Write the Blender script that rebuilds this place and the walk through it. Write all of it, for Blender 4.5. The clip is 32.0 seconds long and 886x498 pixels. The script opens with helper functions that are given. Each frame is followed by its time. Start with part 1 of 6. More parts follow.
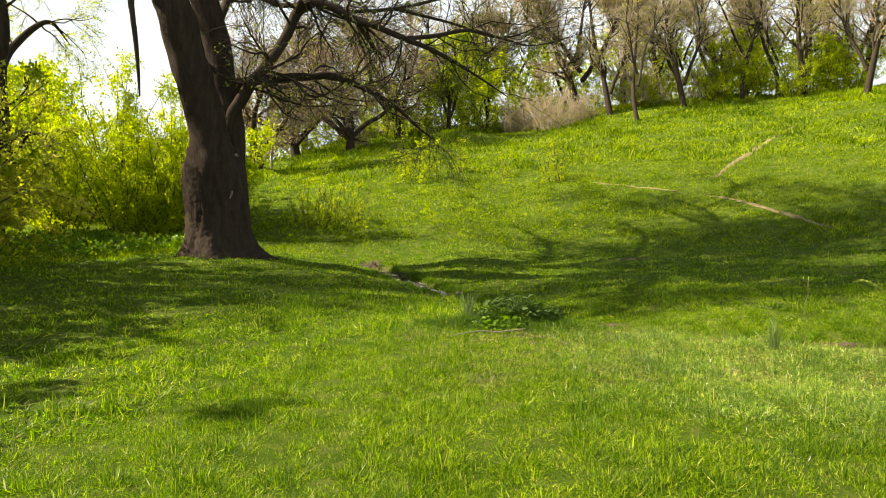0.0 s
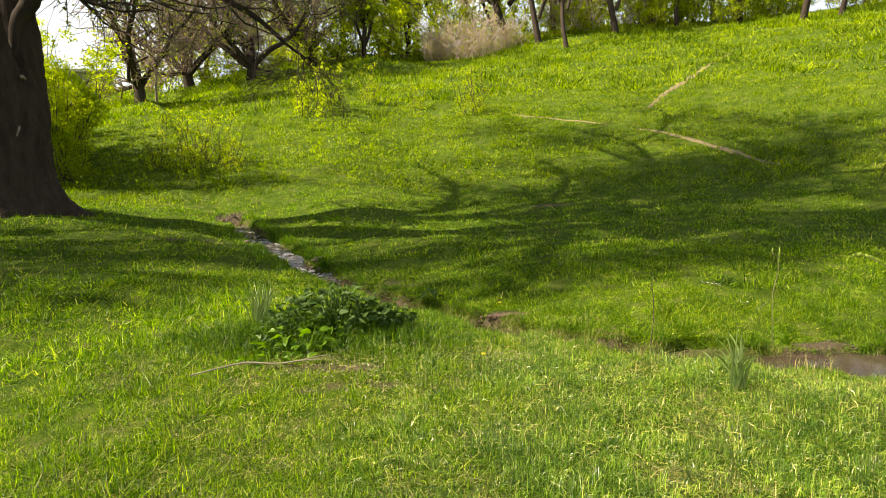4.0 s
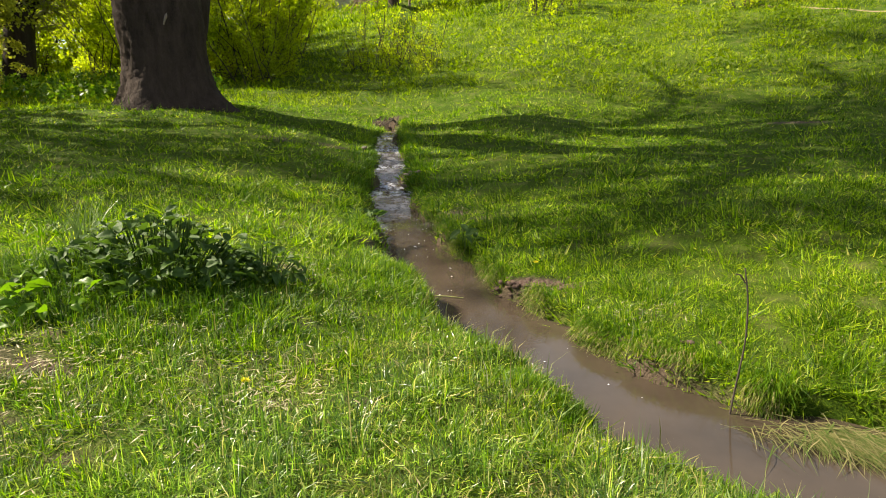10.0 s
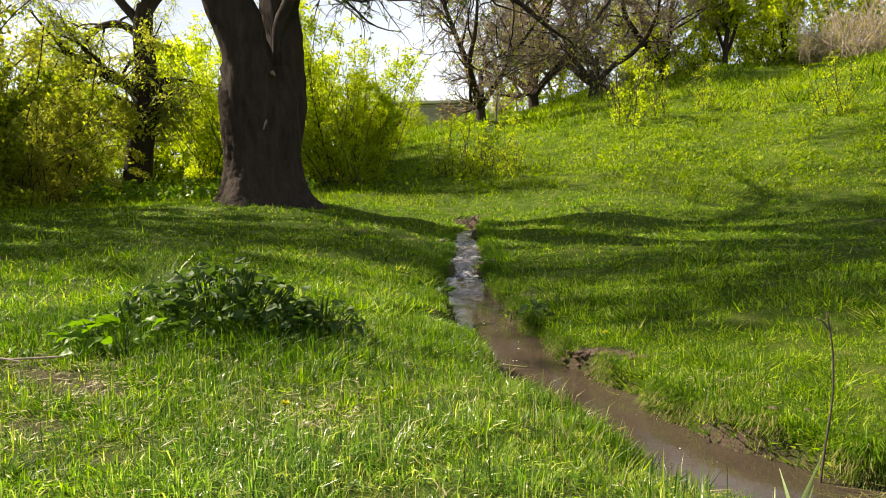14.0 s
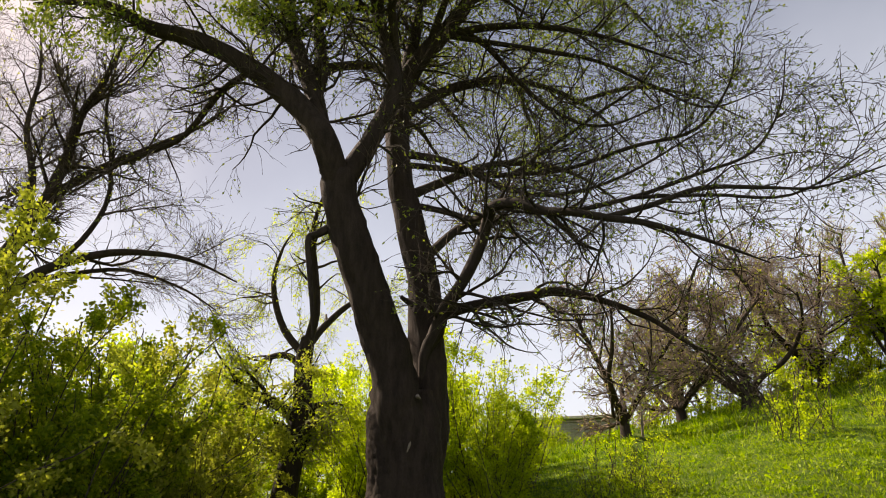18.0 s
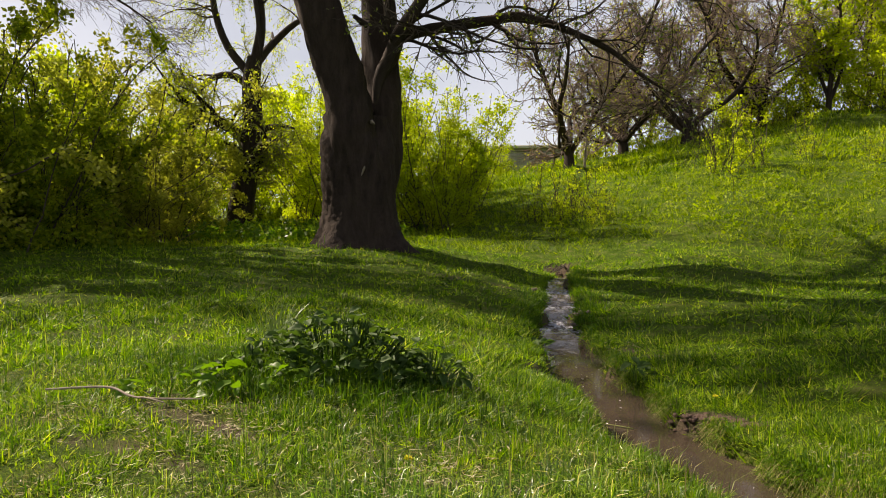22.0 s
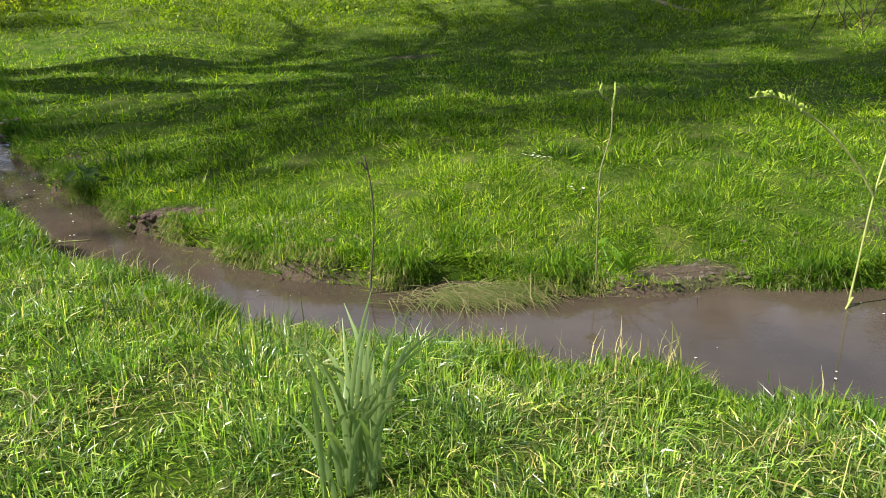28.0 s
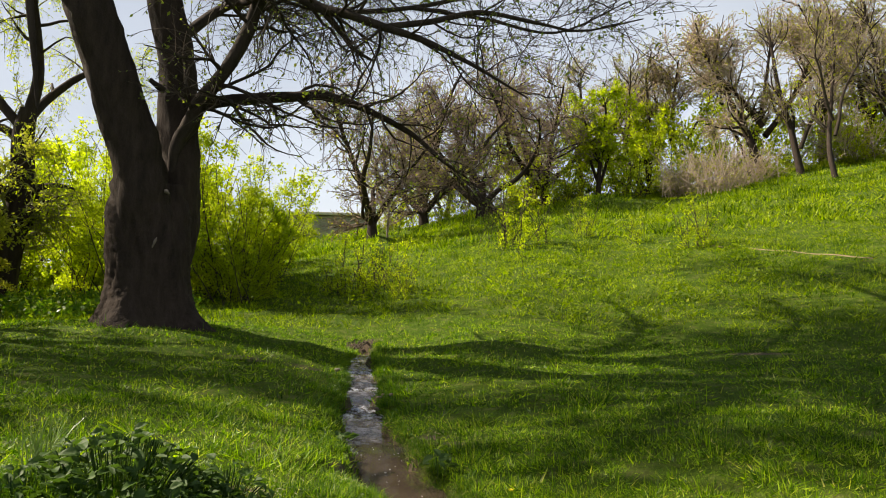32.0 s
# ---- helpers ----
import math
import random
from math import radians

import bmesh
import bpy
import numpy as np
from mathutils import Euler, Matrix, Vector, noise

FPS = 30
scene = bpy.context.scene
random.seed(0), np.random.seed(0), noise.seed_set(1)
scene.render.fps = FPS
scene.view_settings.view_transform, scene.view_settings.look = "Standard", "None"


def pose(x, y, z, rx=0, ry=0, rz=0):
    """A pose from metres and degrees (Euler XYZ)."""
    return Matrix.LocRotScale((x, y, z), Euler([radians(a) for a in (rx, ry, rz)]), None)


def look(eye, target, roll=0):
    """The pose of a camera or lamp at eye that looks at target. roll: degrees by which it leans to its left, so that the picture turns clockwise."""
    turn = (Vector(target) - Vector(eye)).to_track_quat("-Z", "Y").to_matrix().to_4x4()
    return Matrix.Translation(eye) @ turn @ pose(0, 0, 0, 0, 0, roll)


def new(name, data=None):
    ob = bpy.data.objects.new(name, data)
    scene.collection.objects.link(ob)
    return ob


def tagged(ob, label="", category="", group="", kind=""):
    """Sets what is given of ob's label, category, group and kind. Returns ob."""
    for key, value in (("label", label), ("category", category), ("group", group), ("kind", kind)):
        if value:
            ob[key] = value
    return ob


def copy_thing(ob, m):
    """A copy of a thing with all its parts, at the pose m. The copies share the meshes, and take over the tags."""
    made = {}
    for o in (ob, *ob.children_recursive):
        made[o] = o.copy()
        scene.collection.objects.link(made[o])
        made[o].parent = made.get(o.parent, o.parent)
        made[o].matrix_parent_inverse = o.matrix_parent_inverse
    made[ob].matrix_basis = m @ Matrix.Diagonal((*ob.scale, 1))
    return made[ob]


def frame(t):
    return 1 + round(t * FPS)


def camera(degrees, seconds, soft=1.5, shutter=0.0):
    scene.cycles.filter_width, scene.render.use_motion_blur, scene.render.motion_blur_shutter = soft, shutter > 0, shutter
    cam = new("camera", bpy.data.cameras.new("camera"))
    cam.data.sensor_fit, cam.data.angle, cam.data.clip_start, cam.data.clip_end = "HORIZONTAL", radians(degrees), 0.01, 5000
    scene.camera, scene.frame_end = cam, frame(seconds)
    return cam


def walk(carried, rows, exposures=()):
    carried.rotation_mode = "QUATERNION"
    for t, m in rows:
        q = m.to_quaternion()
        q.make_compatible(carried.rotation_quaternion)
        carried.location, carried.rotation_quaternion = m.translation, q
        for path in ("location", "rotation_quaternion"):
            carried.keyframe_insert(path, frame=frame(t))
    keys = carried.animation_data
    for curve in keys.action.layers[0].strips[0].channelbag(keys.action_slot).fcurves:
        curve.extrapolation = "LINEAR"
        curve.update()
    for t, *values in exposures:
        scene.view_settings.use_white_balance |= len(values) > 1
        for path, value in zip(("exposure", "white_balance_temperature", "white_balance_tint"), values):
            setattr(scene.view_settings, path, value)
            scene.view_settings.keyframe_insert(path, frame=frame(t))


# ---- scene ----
cam = camera(66.2, 32.0, 1.0)
METRES, EYE, TILT, LEAN, TURN = 10.0, 1.62, -3.0, 1.0, 0.0
ROWS = [
    (0.0, 0.0, 0.0, 0.0, 0.0, 0.0, -0.0),
    (0.5, 0.0079, 0.0518, -0.0011, -0.3, -0.19, -0.69),
    (1.0, 0.0253, 0.1036, 0.0013, -6.31, -0.87, -1.05),
    (1.5, 0.0456, 0.1524, 0.0062, -7.85, -1.47, -1.1),
    (2.0, 0.0569, 0.1949, 0.0098, -2.12, -0.84, -1.22),
    (2.5, 0.0819, 0.2417, 0.0067, -6.45, -5.62, -2.05),
    (3.0, 0.1067, 0.2875, 0.0153, -4.44, -6.13, -0.63),
    (3.5, 0.1284, 0.3322, 0.0222, -6.02, -4.55, 1.6),
    (5.5, 0.2384, 0.4718, 0.0289, 0.08, -9.8, -2.41),
    (6.0, 0.2686, 0.4992, 0.0301, 0.48, -9.51, 0.62),
    (6.5, 0.2961, 0.5334, 0.0307, -2.23, -9.4, 0.19),
    (7.0, 0.3255, 0.5687, 0.0207, 1.5, -13.33, -1.42),
    (7.5, 0.3453, 0.6026, 0.0267, 3.96, -10.52, 1.71),
    (8.0, 0.3493, 0.6365, 0.0299, 9.02, -8.2, 0.55),
    (8.5, 0.3567, 0.6475, 0.032, 16.77, -8.56, -0.78),
    (9.0, 0.3711, 0.6558, 0.0304, 24.88, -10.08, -1.06),
    (9.5, 0.3813, 0.6716, 0.0185, 22.97, -10.33, -1.55),
    (10.0, 0.3836, 0.6925, -0.0029, 18.71, -12.21, -0.88),
    (10.5, 0.3884, 0.7058, -0.0284, 22.04, -11.81, -1.97),
    (11.0, 0.3919, 0.7098, -0.041, 21.6, -11.12, -0.96),
    (11.5, 0.3947, 0.7076, -0.0418, 21.57, -6.89, -2.41),
    (12.0, 0.3983, 0.7054, -0.0408, 23.96, -4.33, -0.3),
    (12.5, 0.3994, 0.7027, -0.0401, 25.64, -4.04, -0.71),
    (13.0, 0.3983, 0.702, -0.0393, 24.71, -4.45, -1.14),
    (13.5, 0.3978, 0.7011, -0.0386, 25.2, -4.03, -1.17),
    (16.0, 0.3972, 0.6911, -0.0339, 31.98, 10.04, -0.66),
    (16.5, 0.3969, 0.6908, -0.0334, 34.75, 14.42, -0.92),
    (17.0, 0.397, 0.6878, -0.0325, 37.04, 16.58, -1.08),
    (17.5, 0.3985, 0.6877, -0.0312, 34.75, 21.48, -0.92),
    (18.0, 0.3994, 0.6857, -0.0302, 37.41, 23.05, -1.69),
    (18.5, 0.3974, 0.6843, -0.029, 42.01, 19.7, -2.23),
    (19.0, 0.3954, 0.6835, -0.0294, 48.29, 13.93, -2.15),
    (19.5, 0.3948, 0.6799, -0.0298, 49.71, 9.02, -1.67),
    (20.0, 0.3917, 0.6797, -0.0295, 50.96, 6.45, -1.19),
    (20.5, 0.3873, 0.68, -0.0303, 48.49, 2.94, -1.4),
    (21.0, 0.3874, 0.6798, -0.0304, 47.16, 2.7, -1.89),
    (21.5, 0.3879, 0.6811, -0.0301, 39.59, 1.93, -2.61),
    (22.0, 0.3871, 0.6832, -0.0296, 32.95, 0.51, -2.61),
    (22.5, 0.3882, 0.6856, -0.0292, 25.82, -0.57, -2.88),
    (23.0, 0.3903, 0.6871, -0.029, 19.31, -1.96, -3.17),
    (23.5, 0.3933, 0.6889, -0.0271, 13.2, -2.23, -2.31),
    (24.0, 0.3944, 0.6913, -0.0232, 1.69, -1.98, -2.5),
    (24.5, 0.3929, 0.6884, -0.022, -2.76, -2.46, -0.1),
    (25.0, 0.3939, 0.687, -0.0199, -8.9, -2.91, 0.16),
    (25.5, 0.395, 0.6859, -0.019, -14.08, -3.51, -0.09),
    (27.5, 0.3969, 0.6837, -0.025, -14.41, -13.87, 0.49),
    (28.0, 0.3961, 0.6863, -0.0274, -10.48, -15.93, 0.24),
    (28.5, 0.394, 0.6891, -0.0283, -8.67, -14.64, -0.28),
    (29.0, 0.3907, 0.6888, -0.0264, -0.67, -12.9, 0.68),
    (29.5, 0.3879, 0.687, -0.0223, 5.52, -10.76, 1.86),
    (30.0, 0.3846, 0.6839, -0.0118, 13.69, -2.89, -2.09),
    (30.5, 0.3866, 0.6787, -0.0053, 15.07, 4.25, -1.9),
    (31.0, 0.3853, 0.6795, -0.0045, 15.09, 5.81, -2.01),
    (31.5, 0.3852, 0.6795, -0.0039, 15.88, 6.69, -2.21),
    (32.0, 0.385, 0.6794, -0.0039, 16.42, 6.63, -2.19),
]
EXPOSURES = [(0.0, 1.3, 8300, 11), (6.0, 1.3, 7900, 12), (8.5, 1.32, 7600, 12), (10.0, 1.34, 7400, 14), (13.5, 1.25, 7500, 15), (16.0, 0.9, 7800, 20), (18.0, 0.9, 7700, 21), (20.5, 0.66, 7800, 22), (22.0, 0.70, 7700, 21), (23.0, 0.86, 7500, 18), (24.0, 1.0, 7800, 14), (25.0, 1.26, 7800, 12), (27.5, 1.25, 6300, 15), (28.5, 1.25, 6300, 15), (29.5, 1.28, 6700, 12), (30.5, 1.0, 7400, 14), (32.0, 0.84, 7400, 15)]
walk(cam, [(t, pose(0, 0, EYE, TILT, LEAN, TURN) @ pose(METRES * x, METRES * y, METRES * z, 90 + pitch, roll, yaw)) for t, x, y, z, yaw, pitch, roll in ROWS], EXPOSURES)

# ---- sky and sun ----
SUN_YAW, SUN_UP = 92.0, 41.0   # degrees to the left of +y, degrees above the horizon
sun_way = Vector((-math.sin(radians(SUN_YAW)) * math.cos(radians(SUN_UP)), math.cos(radians(SUN_YAW)) * math.cos(radians(SUN_UP)), math.sin(radians(SUN_UP))))
sun_data = bpy.data.lights.new("sun", "SUN")
sun_data.energy, sun_data.angle, sun_data.color = 5.0, radians(0.53), (1.0, 0.95, 0.83)
sun = new("sun", sun_data)
sun.matrix_world = look(sun_way * 80, (0, 0, 0))
world = bpy.data.worlds.new("sky")
scene.world = world
world.use_nodes = True
wn, wl = world.node_tree.nodes, world.node_tree.links
sky = wn.new("ShaderNodeTexSky")
sky.sky_type, sky.sun_disc = "NISHITA", False
sky.sun_elevation, sky.sun_rotation = radians(SUN_UP), radians(360 - SUN_YAW)
sky.air_density, sky.dust_density, sky.ozone_density = 1.0, 1.3, 1.0
# thin white haze, paler towards the horizon
wc, wno, wr, wm = wn.new("ShaderNodeTexCoord"), wn.new("ShaderNodeTexNoise"), wn.new("ShaderNodeValToRGB"), wn.new("ShaderNodeMix")
wno.inputs["Scale"].default_value, wno.inputs["Detail"].default_value, wno.inputs["Roughness"].default_value = 1.5, 6.0, 0.5
wr.color_ramp.elements[0].position, wr.color_ramp.elements[1].position = 0.20, 0.80
wm.data_type = "RGBA"
wm.inputs[7].default_value = (12.0, 14.1, 16.6, 1)
wl.new(wc.outputs["Generated"], wno.inputs["Vector"])
wl.new(wno.outputs["Fac"], wr.inputs["Fac"])
wz, wf, wk = wn.new("ShaderNodeSeparateXYZ"), wn.new("ShaderNodeMapRange"), wn.new("ShaderNodeMath")
wf.inputs[1].default_value, wf.inputs[2].default_value, wf.inputs[3].default_value, wf.inputs[4].default_value = 0.0, 0.7, 1.25, 0.14
wk.operation = "MULTIPLY"
wl.new(wc.outputs["Generated"], wz.inputs[0])
wl.new(wz.outputs["Z"], wf.inputs[0])
wl.new(wr.outputs["Color"], wk.inputs[0])
wl.new(wf.outputs[0], wk.inputs[1])
wl.new(wk.outputs[0], wm.inputs[0])
wl.new(sky.outputs["Color"], wm.inputs[6])
wl.new(wm.outputs[2], wn["Background"].inputs["Color"])
wn["Background"].inputs["Strength"].default_value = 0.05

# ---- materials ----
def material(name, rough=0.8):
    mat = bpy.data.materials.new(name)
    mat.use_nodes = True
    nodes, links = mat.node_tree.nodes, mat.node_tree.links
    shader = nodes["Principled BSDF"]
    shader.inputs["Roughness"].default_value = rough
    return mat, nodes, links, shader


def noise_node(nodes, links, scale, detail=4.0, rough=0.6, stretch=None):
    coord, tex = nodes.new("ShaderNodeTexCoord"), nodes.new("ShaderNodeTexNoise")
    tex.inputs["Scale"].default_value, tex.inputs["Detail"].default_value, tex.inputs["Roughness"].default_value = scale, detail, rough
    if stretch:
        mapping = nodes.new("ShaderNodeMapping")
        mapping.inputs["Scale"].default_value = stretch
        links.new(coord.outputs["Object"], mapping.inputs["Vector"])
        links.new(mapping.outputs["Vector"], tex.inputs["Vector"])
    else:
        links.new(coord.outputs["Object"], tex.inputs["Vector"])
    return tex


def ramp_node(nodes, links, source, stops):
    ramp = nodes.new("ShaderNodeValToRGB")
    while len(ramp.color_ramp.elements) < len(stops):
        ramp.color_ramp.elements.new(0.5)
    for spot, (at, colour) in zip(ramp.color_ramp.elements, stops):
        spot.position, spot.color = at, (*colour, 1)
    links.new(source, ramp.inputs["Fac"])
    return ramp.outputs["Color"]


def mix_node(nodes, links, fac, a, b, blend="MIX"):
    mix = nodes.new("ShaderNodeMix")
    mix.data_type, mix.blend_type = "RGBA", blend
    for slot, value in ((0, fac), (6, a), (7, b)):
        if isinstance(value, (int, float)):
            mix.inputs[slot].default_value = value
        elif isinstance(value, tuple):
            mix.inputs[slot].default_value = (*value, 1)
        else:
            links.new(value, mix.inputs[slot])
    return mix.outputs[2]


def bump_node(nodes, links, shader, source, strength, distance=0.02):
    bump = nodes.new("ShaderNodeBump")
    bump.inputs["Strength"].default_value, bump.inputs["Distance"].default_value = strength, distance
    links.new(source, bump.inputs["Height"])
    links.new(bump.outputs["Normal"], shader.inputs["Normal"])


def foliage(name, stops, see_through=0.45, glow=(1.3, 1.35, 0.6), patch=0.35, rough=0.55, gloss=0.25):
    """Leaves or blades: every one a little different, with light shining through them."""
    mat, nodes, links, shader = material(name, rough)
    geo = nodes.new("ShaderNodeNewGeometry")
    own = ramp_node(nodes, links, geo.outputs["Random Per Island"], stops)
    wide = noise_node(nodes, links, patch, 3.0)
    tone = ramp_node(nodes, links, wide.outputs["Fac"], [(0.3, (0.72, 0.78, 0.65)), (0.7, (1.22, 1.12, 0.95))])
    colour = mix_node(nodes, links, 1.0, own, tone, "MULTIPLY")
    tuft, shift = nodes.new("ShaderNodeAttribute"), nodes.new("ShaderNodeMath")
    tuft.attribute_name = "tuft"
    shift.operation = "MULTIPLY_ADD"
    shift.inputs[1].default_value, shift.inputs[2].default_value = 0.5, 0.5
    links.new(tuft.outputs["Fac"], shift.inputs[0])
    # tuft tones, spread wide so the darkest pass for shaded gaps
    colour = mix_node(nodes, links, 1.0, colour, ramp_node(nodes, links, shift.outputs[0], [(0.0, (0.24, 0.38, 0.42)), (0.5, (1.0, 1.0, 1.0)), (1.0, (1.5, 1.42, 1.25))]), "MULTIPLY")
    links.new(colour, shader.inputs["Base Color"])
    shader.inputs["Specular IOR Level"].default_value = gloss
    thin, blend = nodes.new("ShaderNodeBsdfTranslucent"), nodes.new("ShaderNodeMixShader")
    links.new(mix_node(nodes, links, 1.0, colour, glow, "MULTIPLY"), thin.inputs["Color"])
    blend.inputs["Fac"].default_value = see_through
    links.new(shader.outputs["BSDF"], blend.inputs[1])
    links.new(thin.outputs["BSDF"], blend.inputs[2])
    links.new(blend.outputs["Shader"], nodes["Material Output"].inputs["Surface"])
    return mat


def bark(name, dark, light, scale=9.0, depth=0.03, moss=None):
    mat, nodes, links, shader = material(name, 0.9)
    ridges = noise_node(nodes, links, scale, 6.0, 0.65, (1.0, 1.0, 0.22))
    grain = noise_node(nodes, links, scale * 7, 4.0, 0.6)
    colour = ramp_node(nodes, links, ridges.outputs["Fac"], [(0.32, dark), (0.68, light)])
    colour = mix_node(nodes, links, 0.45, colour, ramp_node(nodes, links, grain.outputs["Fac"], [(0.3, dark), (0.75, light)]))
    if moss:
        wide = noise_node(nodes, links, 1.4, 3.0)
        colour = mix_node(nodes, links, ramp_node(nodes, links, wide.outputs["Fac"], [(0.55, (0, 0, 0)), (0.75, (0.5, 0.5, 0.5))]), colour, moss)
    links.new(colour, shader.inputs["Base Color"])
    shader.inputs["Specular IOR Level"].default_value = 0.2
    bump_node(nodes, links, shader, ridges.outputs["Fac"], 0.9, depth)
    return mat


def plain(name, colour, rough=0.8, vary=0.25, scale=20.0):
    mat, nodes, links, shader = material(name, rough)
    tex = noise_node(nodes, links, scale, 5.0)
    low, high = tuple(c * (1 - vary) for c in colour), tuple(min(1, c * (1 + vary)) for c in colour)
    links.new(ramp_node(nodes, links, tex.outputs["Fac"], [(0.3, low), (0.7, high)]), shader.inputs["Base Color"])
    bump_node(nodes, links, shader, tex.outputs["Fac"], 0.4, 0.01)
    return mat


def soil_material(name, dark, light):
    mat, nodes, links, shader = material(name, 0.9)
    clods, grain = noise_node(nodes, links, 5.0, 8.0, 0.7), noise_node(nodes, links, 60.0, 4.0, 0.7)
    colour = mix_node(nodes, links, 0.4, ramp_node(nodes, links, clods.outputs["Fac"], [(0.3, dark), (0.7, light)]),
                      ramp_node(nodes, links, grain.outputs["Fac"], [(0.3, dark), (0.7, light)]))
    links.new(colour, shader.inputs["Base Color"])
    bump_node(nodes, links, shader, clods.outputs["Fac"], 1.0, 0.05)
    return mat


def ground_material():
    """Turf with thatch, its greens darkened as if shaded between the blades; bare soil where the soil layer says so."""
    mat, nodes, links, shader = material("turf", 0.95)
    fine, mid, wide = noise_node(nodes, links, 85.0, 6.0, 0.75), noise_node(nodes, links, 4.0, 5.0, 0.6), noise_node(nodes, links, 0.25, 4.0, 0.6)
    # near-black end of the green: shade of the gaps put into the colour
    green = ramp_node(nodes, links, fine.outputs["Fac"], [(0.36, (0.010, 0.022, 0.002)), (0.5, (0.060, 0.115, 0.006)), (0.64, (0.20, 0.29, 0.016))])
    green = mix_node(nodes, links, 0.35, green, ramp_node(nodes, links, mid.outputs["Fac"], [(0.3, (0.025, 0.058, 0.004)), (0.7, (0.120, 0.19, 0.010))]))
    green = mix_node(nodes, links, 1.0, green, ramp_node(nodes, links, wide.outputs["Fac"], [(0.3, (0.75, 0.85, 0.7)), (0.7, (1.15, 1.1, 1.0))]), "MULTIPLY")
    green = mix_node(nodes, links, ramp_node(nodes, links, mid.outputs["Fac"], [(0.5, (0, 0, 0)), (0.68, (0.5, 0.5, 0.5))]), green, (0.17, 0.155, 0.06))
    brown = ramp_node(nodes, links, fine.outputs["Fac"], [(0.25, (0.045, 0.032, 0.023)), (0.75, (0.21, 0.158, 0.11))])
    layer = nodes.new("ShaderNodeAttribute")
    layer.attribute_name = "soil"
    links.new(mix_node(nodes, links, layer.outputs["Fac"], green, brown), shader.inputs["Base Color"])
    shader.inputs["Specular IOR Level"].default_value = 0.15
    bump_node(nodes, links, shader, fine.outputs["Fac"], 1.0, 0.03)
    return mat


def water_material():
    """Murky brown water: smooth in the pool, broken and foaming where it runs."""
    mat, nodes, links, shader = material("murky_water", 0.06)
    swirl = noise_node(nodes, links, 1.3, 4.0, 0.6)
    mud = ramp_node(nodes, links, swirl.outputs["Fac"], [(0.3, (0.036, 0.028, 0.020)), (0.7, (0.070, 0.053, 0.038))])
    run = nodes.new("ShaderNodeAttribute")
    run.attribute_name = "rush"
    froth = noise_node(nodes, links, 8.0, 6.0, 0.75)
    white = ramp_node(nodes, links, froth.outputs["Fac"], [(0.47, (0, 0, 0)), (0.58, (1, 1, 1))])
    part_white = mix_node(nodes, links, 1.0, white, run.outputs["Color"], "MULTIPLY")
    # white froth, its blue tint painted in for sky mirrored on broken water
    links.new(mix_node(nodes, links, part_white, mud, (0.66, 0.68, 0.74)), shader.inputs["Base Color"])
    shader.inputs["IOR"].default_value = 1.33
    small, big = noise_node(nodes, links, 22.0, 3.0), noise_node(nodes, links, 5.0, 3.0)
    waves = mix_node(nodes, links, 0.5, small.outputs["Color"], big.outputs["Color"])
    bump = nodes.new("ShaderNodeBump")
    bump.inputs["Distance"].default_value = 0.02
    strength = nodes.new("ShaderNodeMath")
    strength.operation = "MULTIPLY_ADD"
    strength.inputs[1].default_value, strength.inputs[2].default_value = 0.9, 0.07
    links.new(run.outputs["Fac"], strength.inputs[0])
    links.new(strength.outputs[0], bump.inputs["Strength"])
    links.new(waves, bump.inputs["Height"])
    links.new(bump.outputs["Normal"], shader.inputs["Normal"])
    return mat


TURF, WATER = ground_material(), water_material()
GRASS = foliage("lawn_grass", [(0.0, (0.060, 0.135, 0.006)), (0.3, (0.150, 0.275, 0.011)), (0.88, (0.330, 0.455, 0.025)), (0.97, (0.47, 0.46, 0.14))], 0.5, (1.12, 1.35, 0.4), rough=0.42)
LUSH = foliage("bank_grass", [(0.0, (0.050, 0.135, 0.008)), (0.6, (0.125, 0.255, 0.016)), (1.0, (0.25, 0.36, 0.03))], 0.5, rough=0.42, gloss=0.35)
NEAR_GRASS = foliage("bank_lawn_grass", [(0.0, (0.055, 0.135, 0.014)), (0.28, (0.175, 0.325, 0.045)), (0.82, (0.385, 0.525, 0.105)), (0.95, (0.64, 0.58, 0.28))], 0.5, (1.1, 1.3, 0.6), rough=0.3, gloss=0.6)
MEADOW = foliage("meadow_grass", [(0.0, (0.17, 0.26, 0.007)), (0.6, (0.24, 0.335, 0.010)), (0.95, (0.31, 0.385, 0.018))], 0.45, (1.15, 1.35, 0.4))
STRAW = foliage("dry_grass", [(0.0, (0.13, 0.19, 0.04)), (0.35, (0.26, 0.24, 0.10)), (0.7, (0.42, 0.38, 0.20)), (1.0, (0.15, 0.25, 0.05))], 0.25, (1, 1, 0.9))
YELLOW_LEAF = foliage("young_yellow_leaves", [(0.0, (0.28, 0.37, 0.02)), (0.5, (0.40, 0.50, 0.03)), (1.0, (0.52, 0.60, 0.07))], 0.72, (1.28, 1.33, 0.48), 0.6)
GREEN_LEAF = foliage("spring_green_leaves", [(0.0, (0.14, 0.22, 0.016)), (0.6, (0.28, 0.36, 0.025)), (1.0, (0.45, 0.50, 0.05))], 0.62, (1.3, 1.35, 0.6), 0.5)
OLIVE_LEAF = foliage("olive_buds", [(0.0, (0.26, 0.29, 0.05)), (1.0, (0.46, 0.48, 0.10))], 0.6)
WILLOW_LEAF = foliage("willow_leaves", [(0.0, (0.12, 0.18, 0.03)), (1.0, (0.25, 0.30, 0.06))], 0.4)
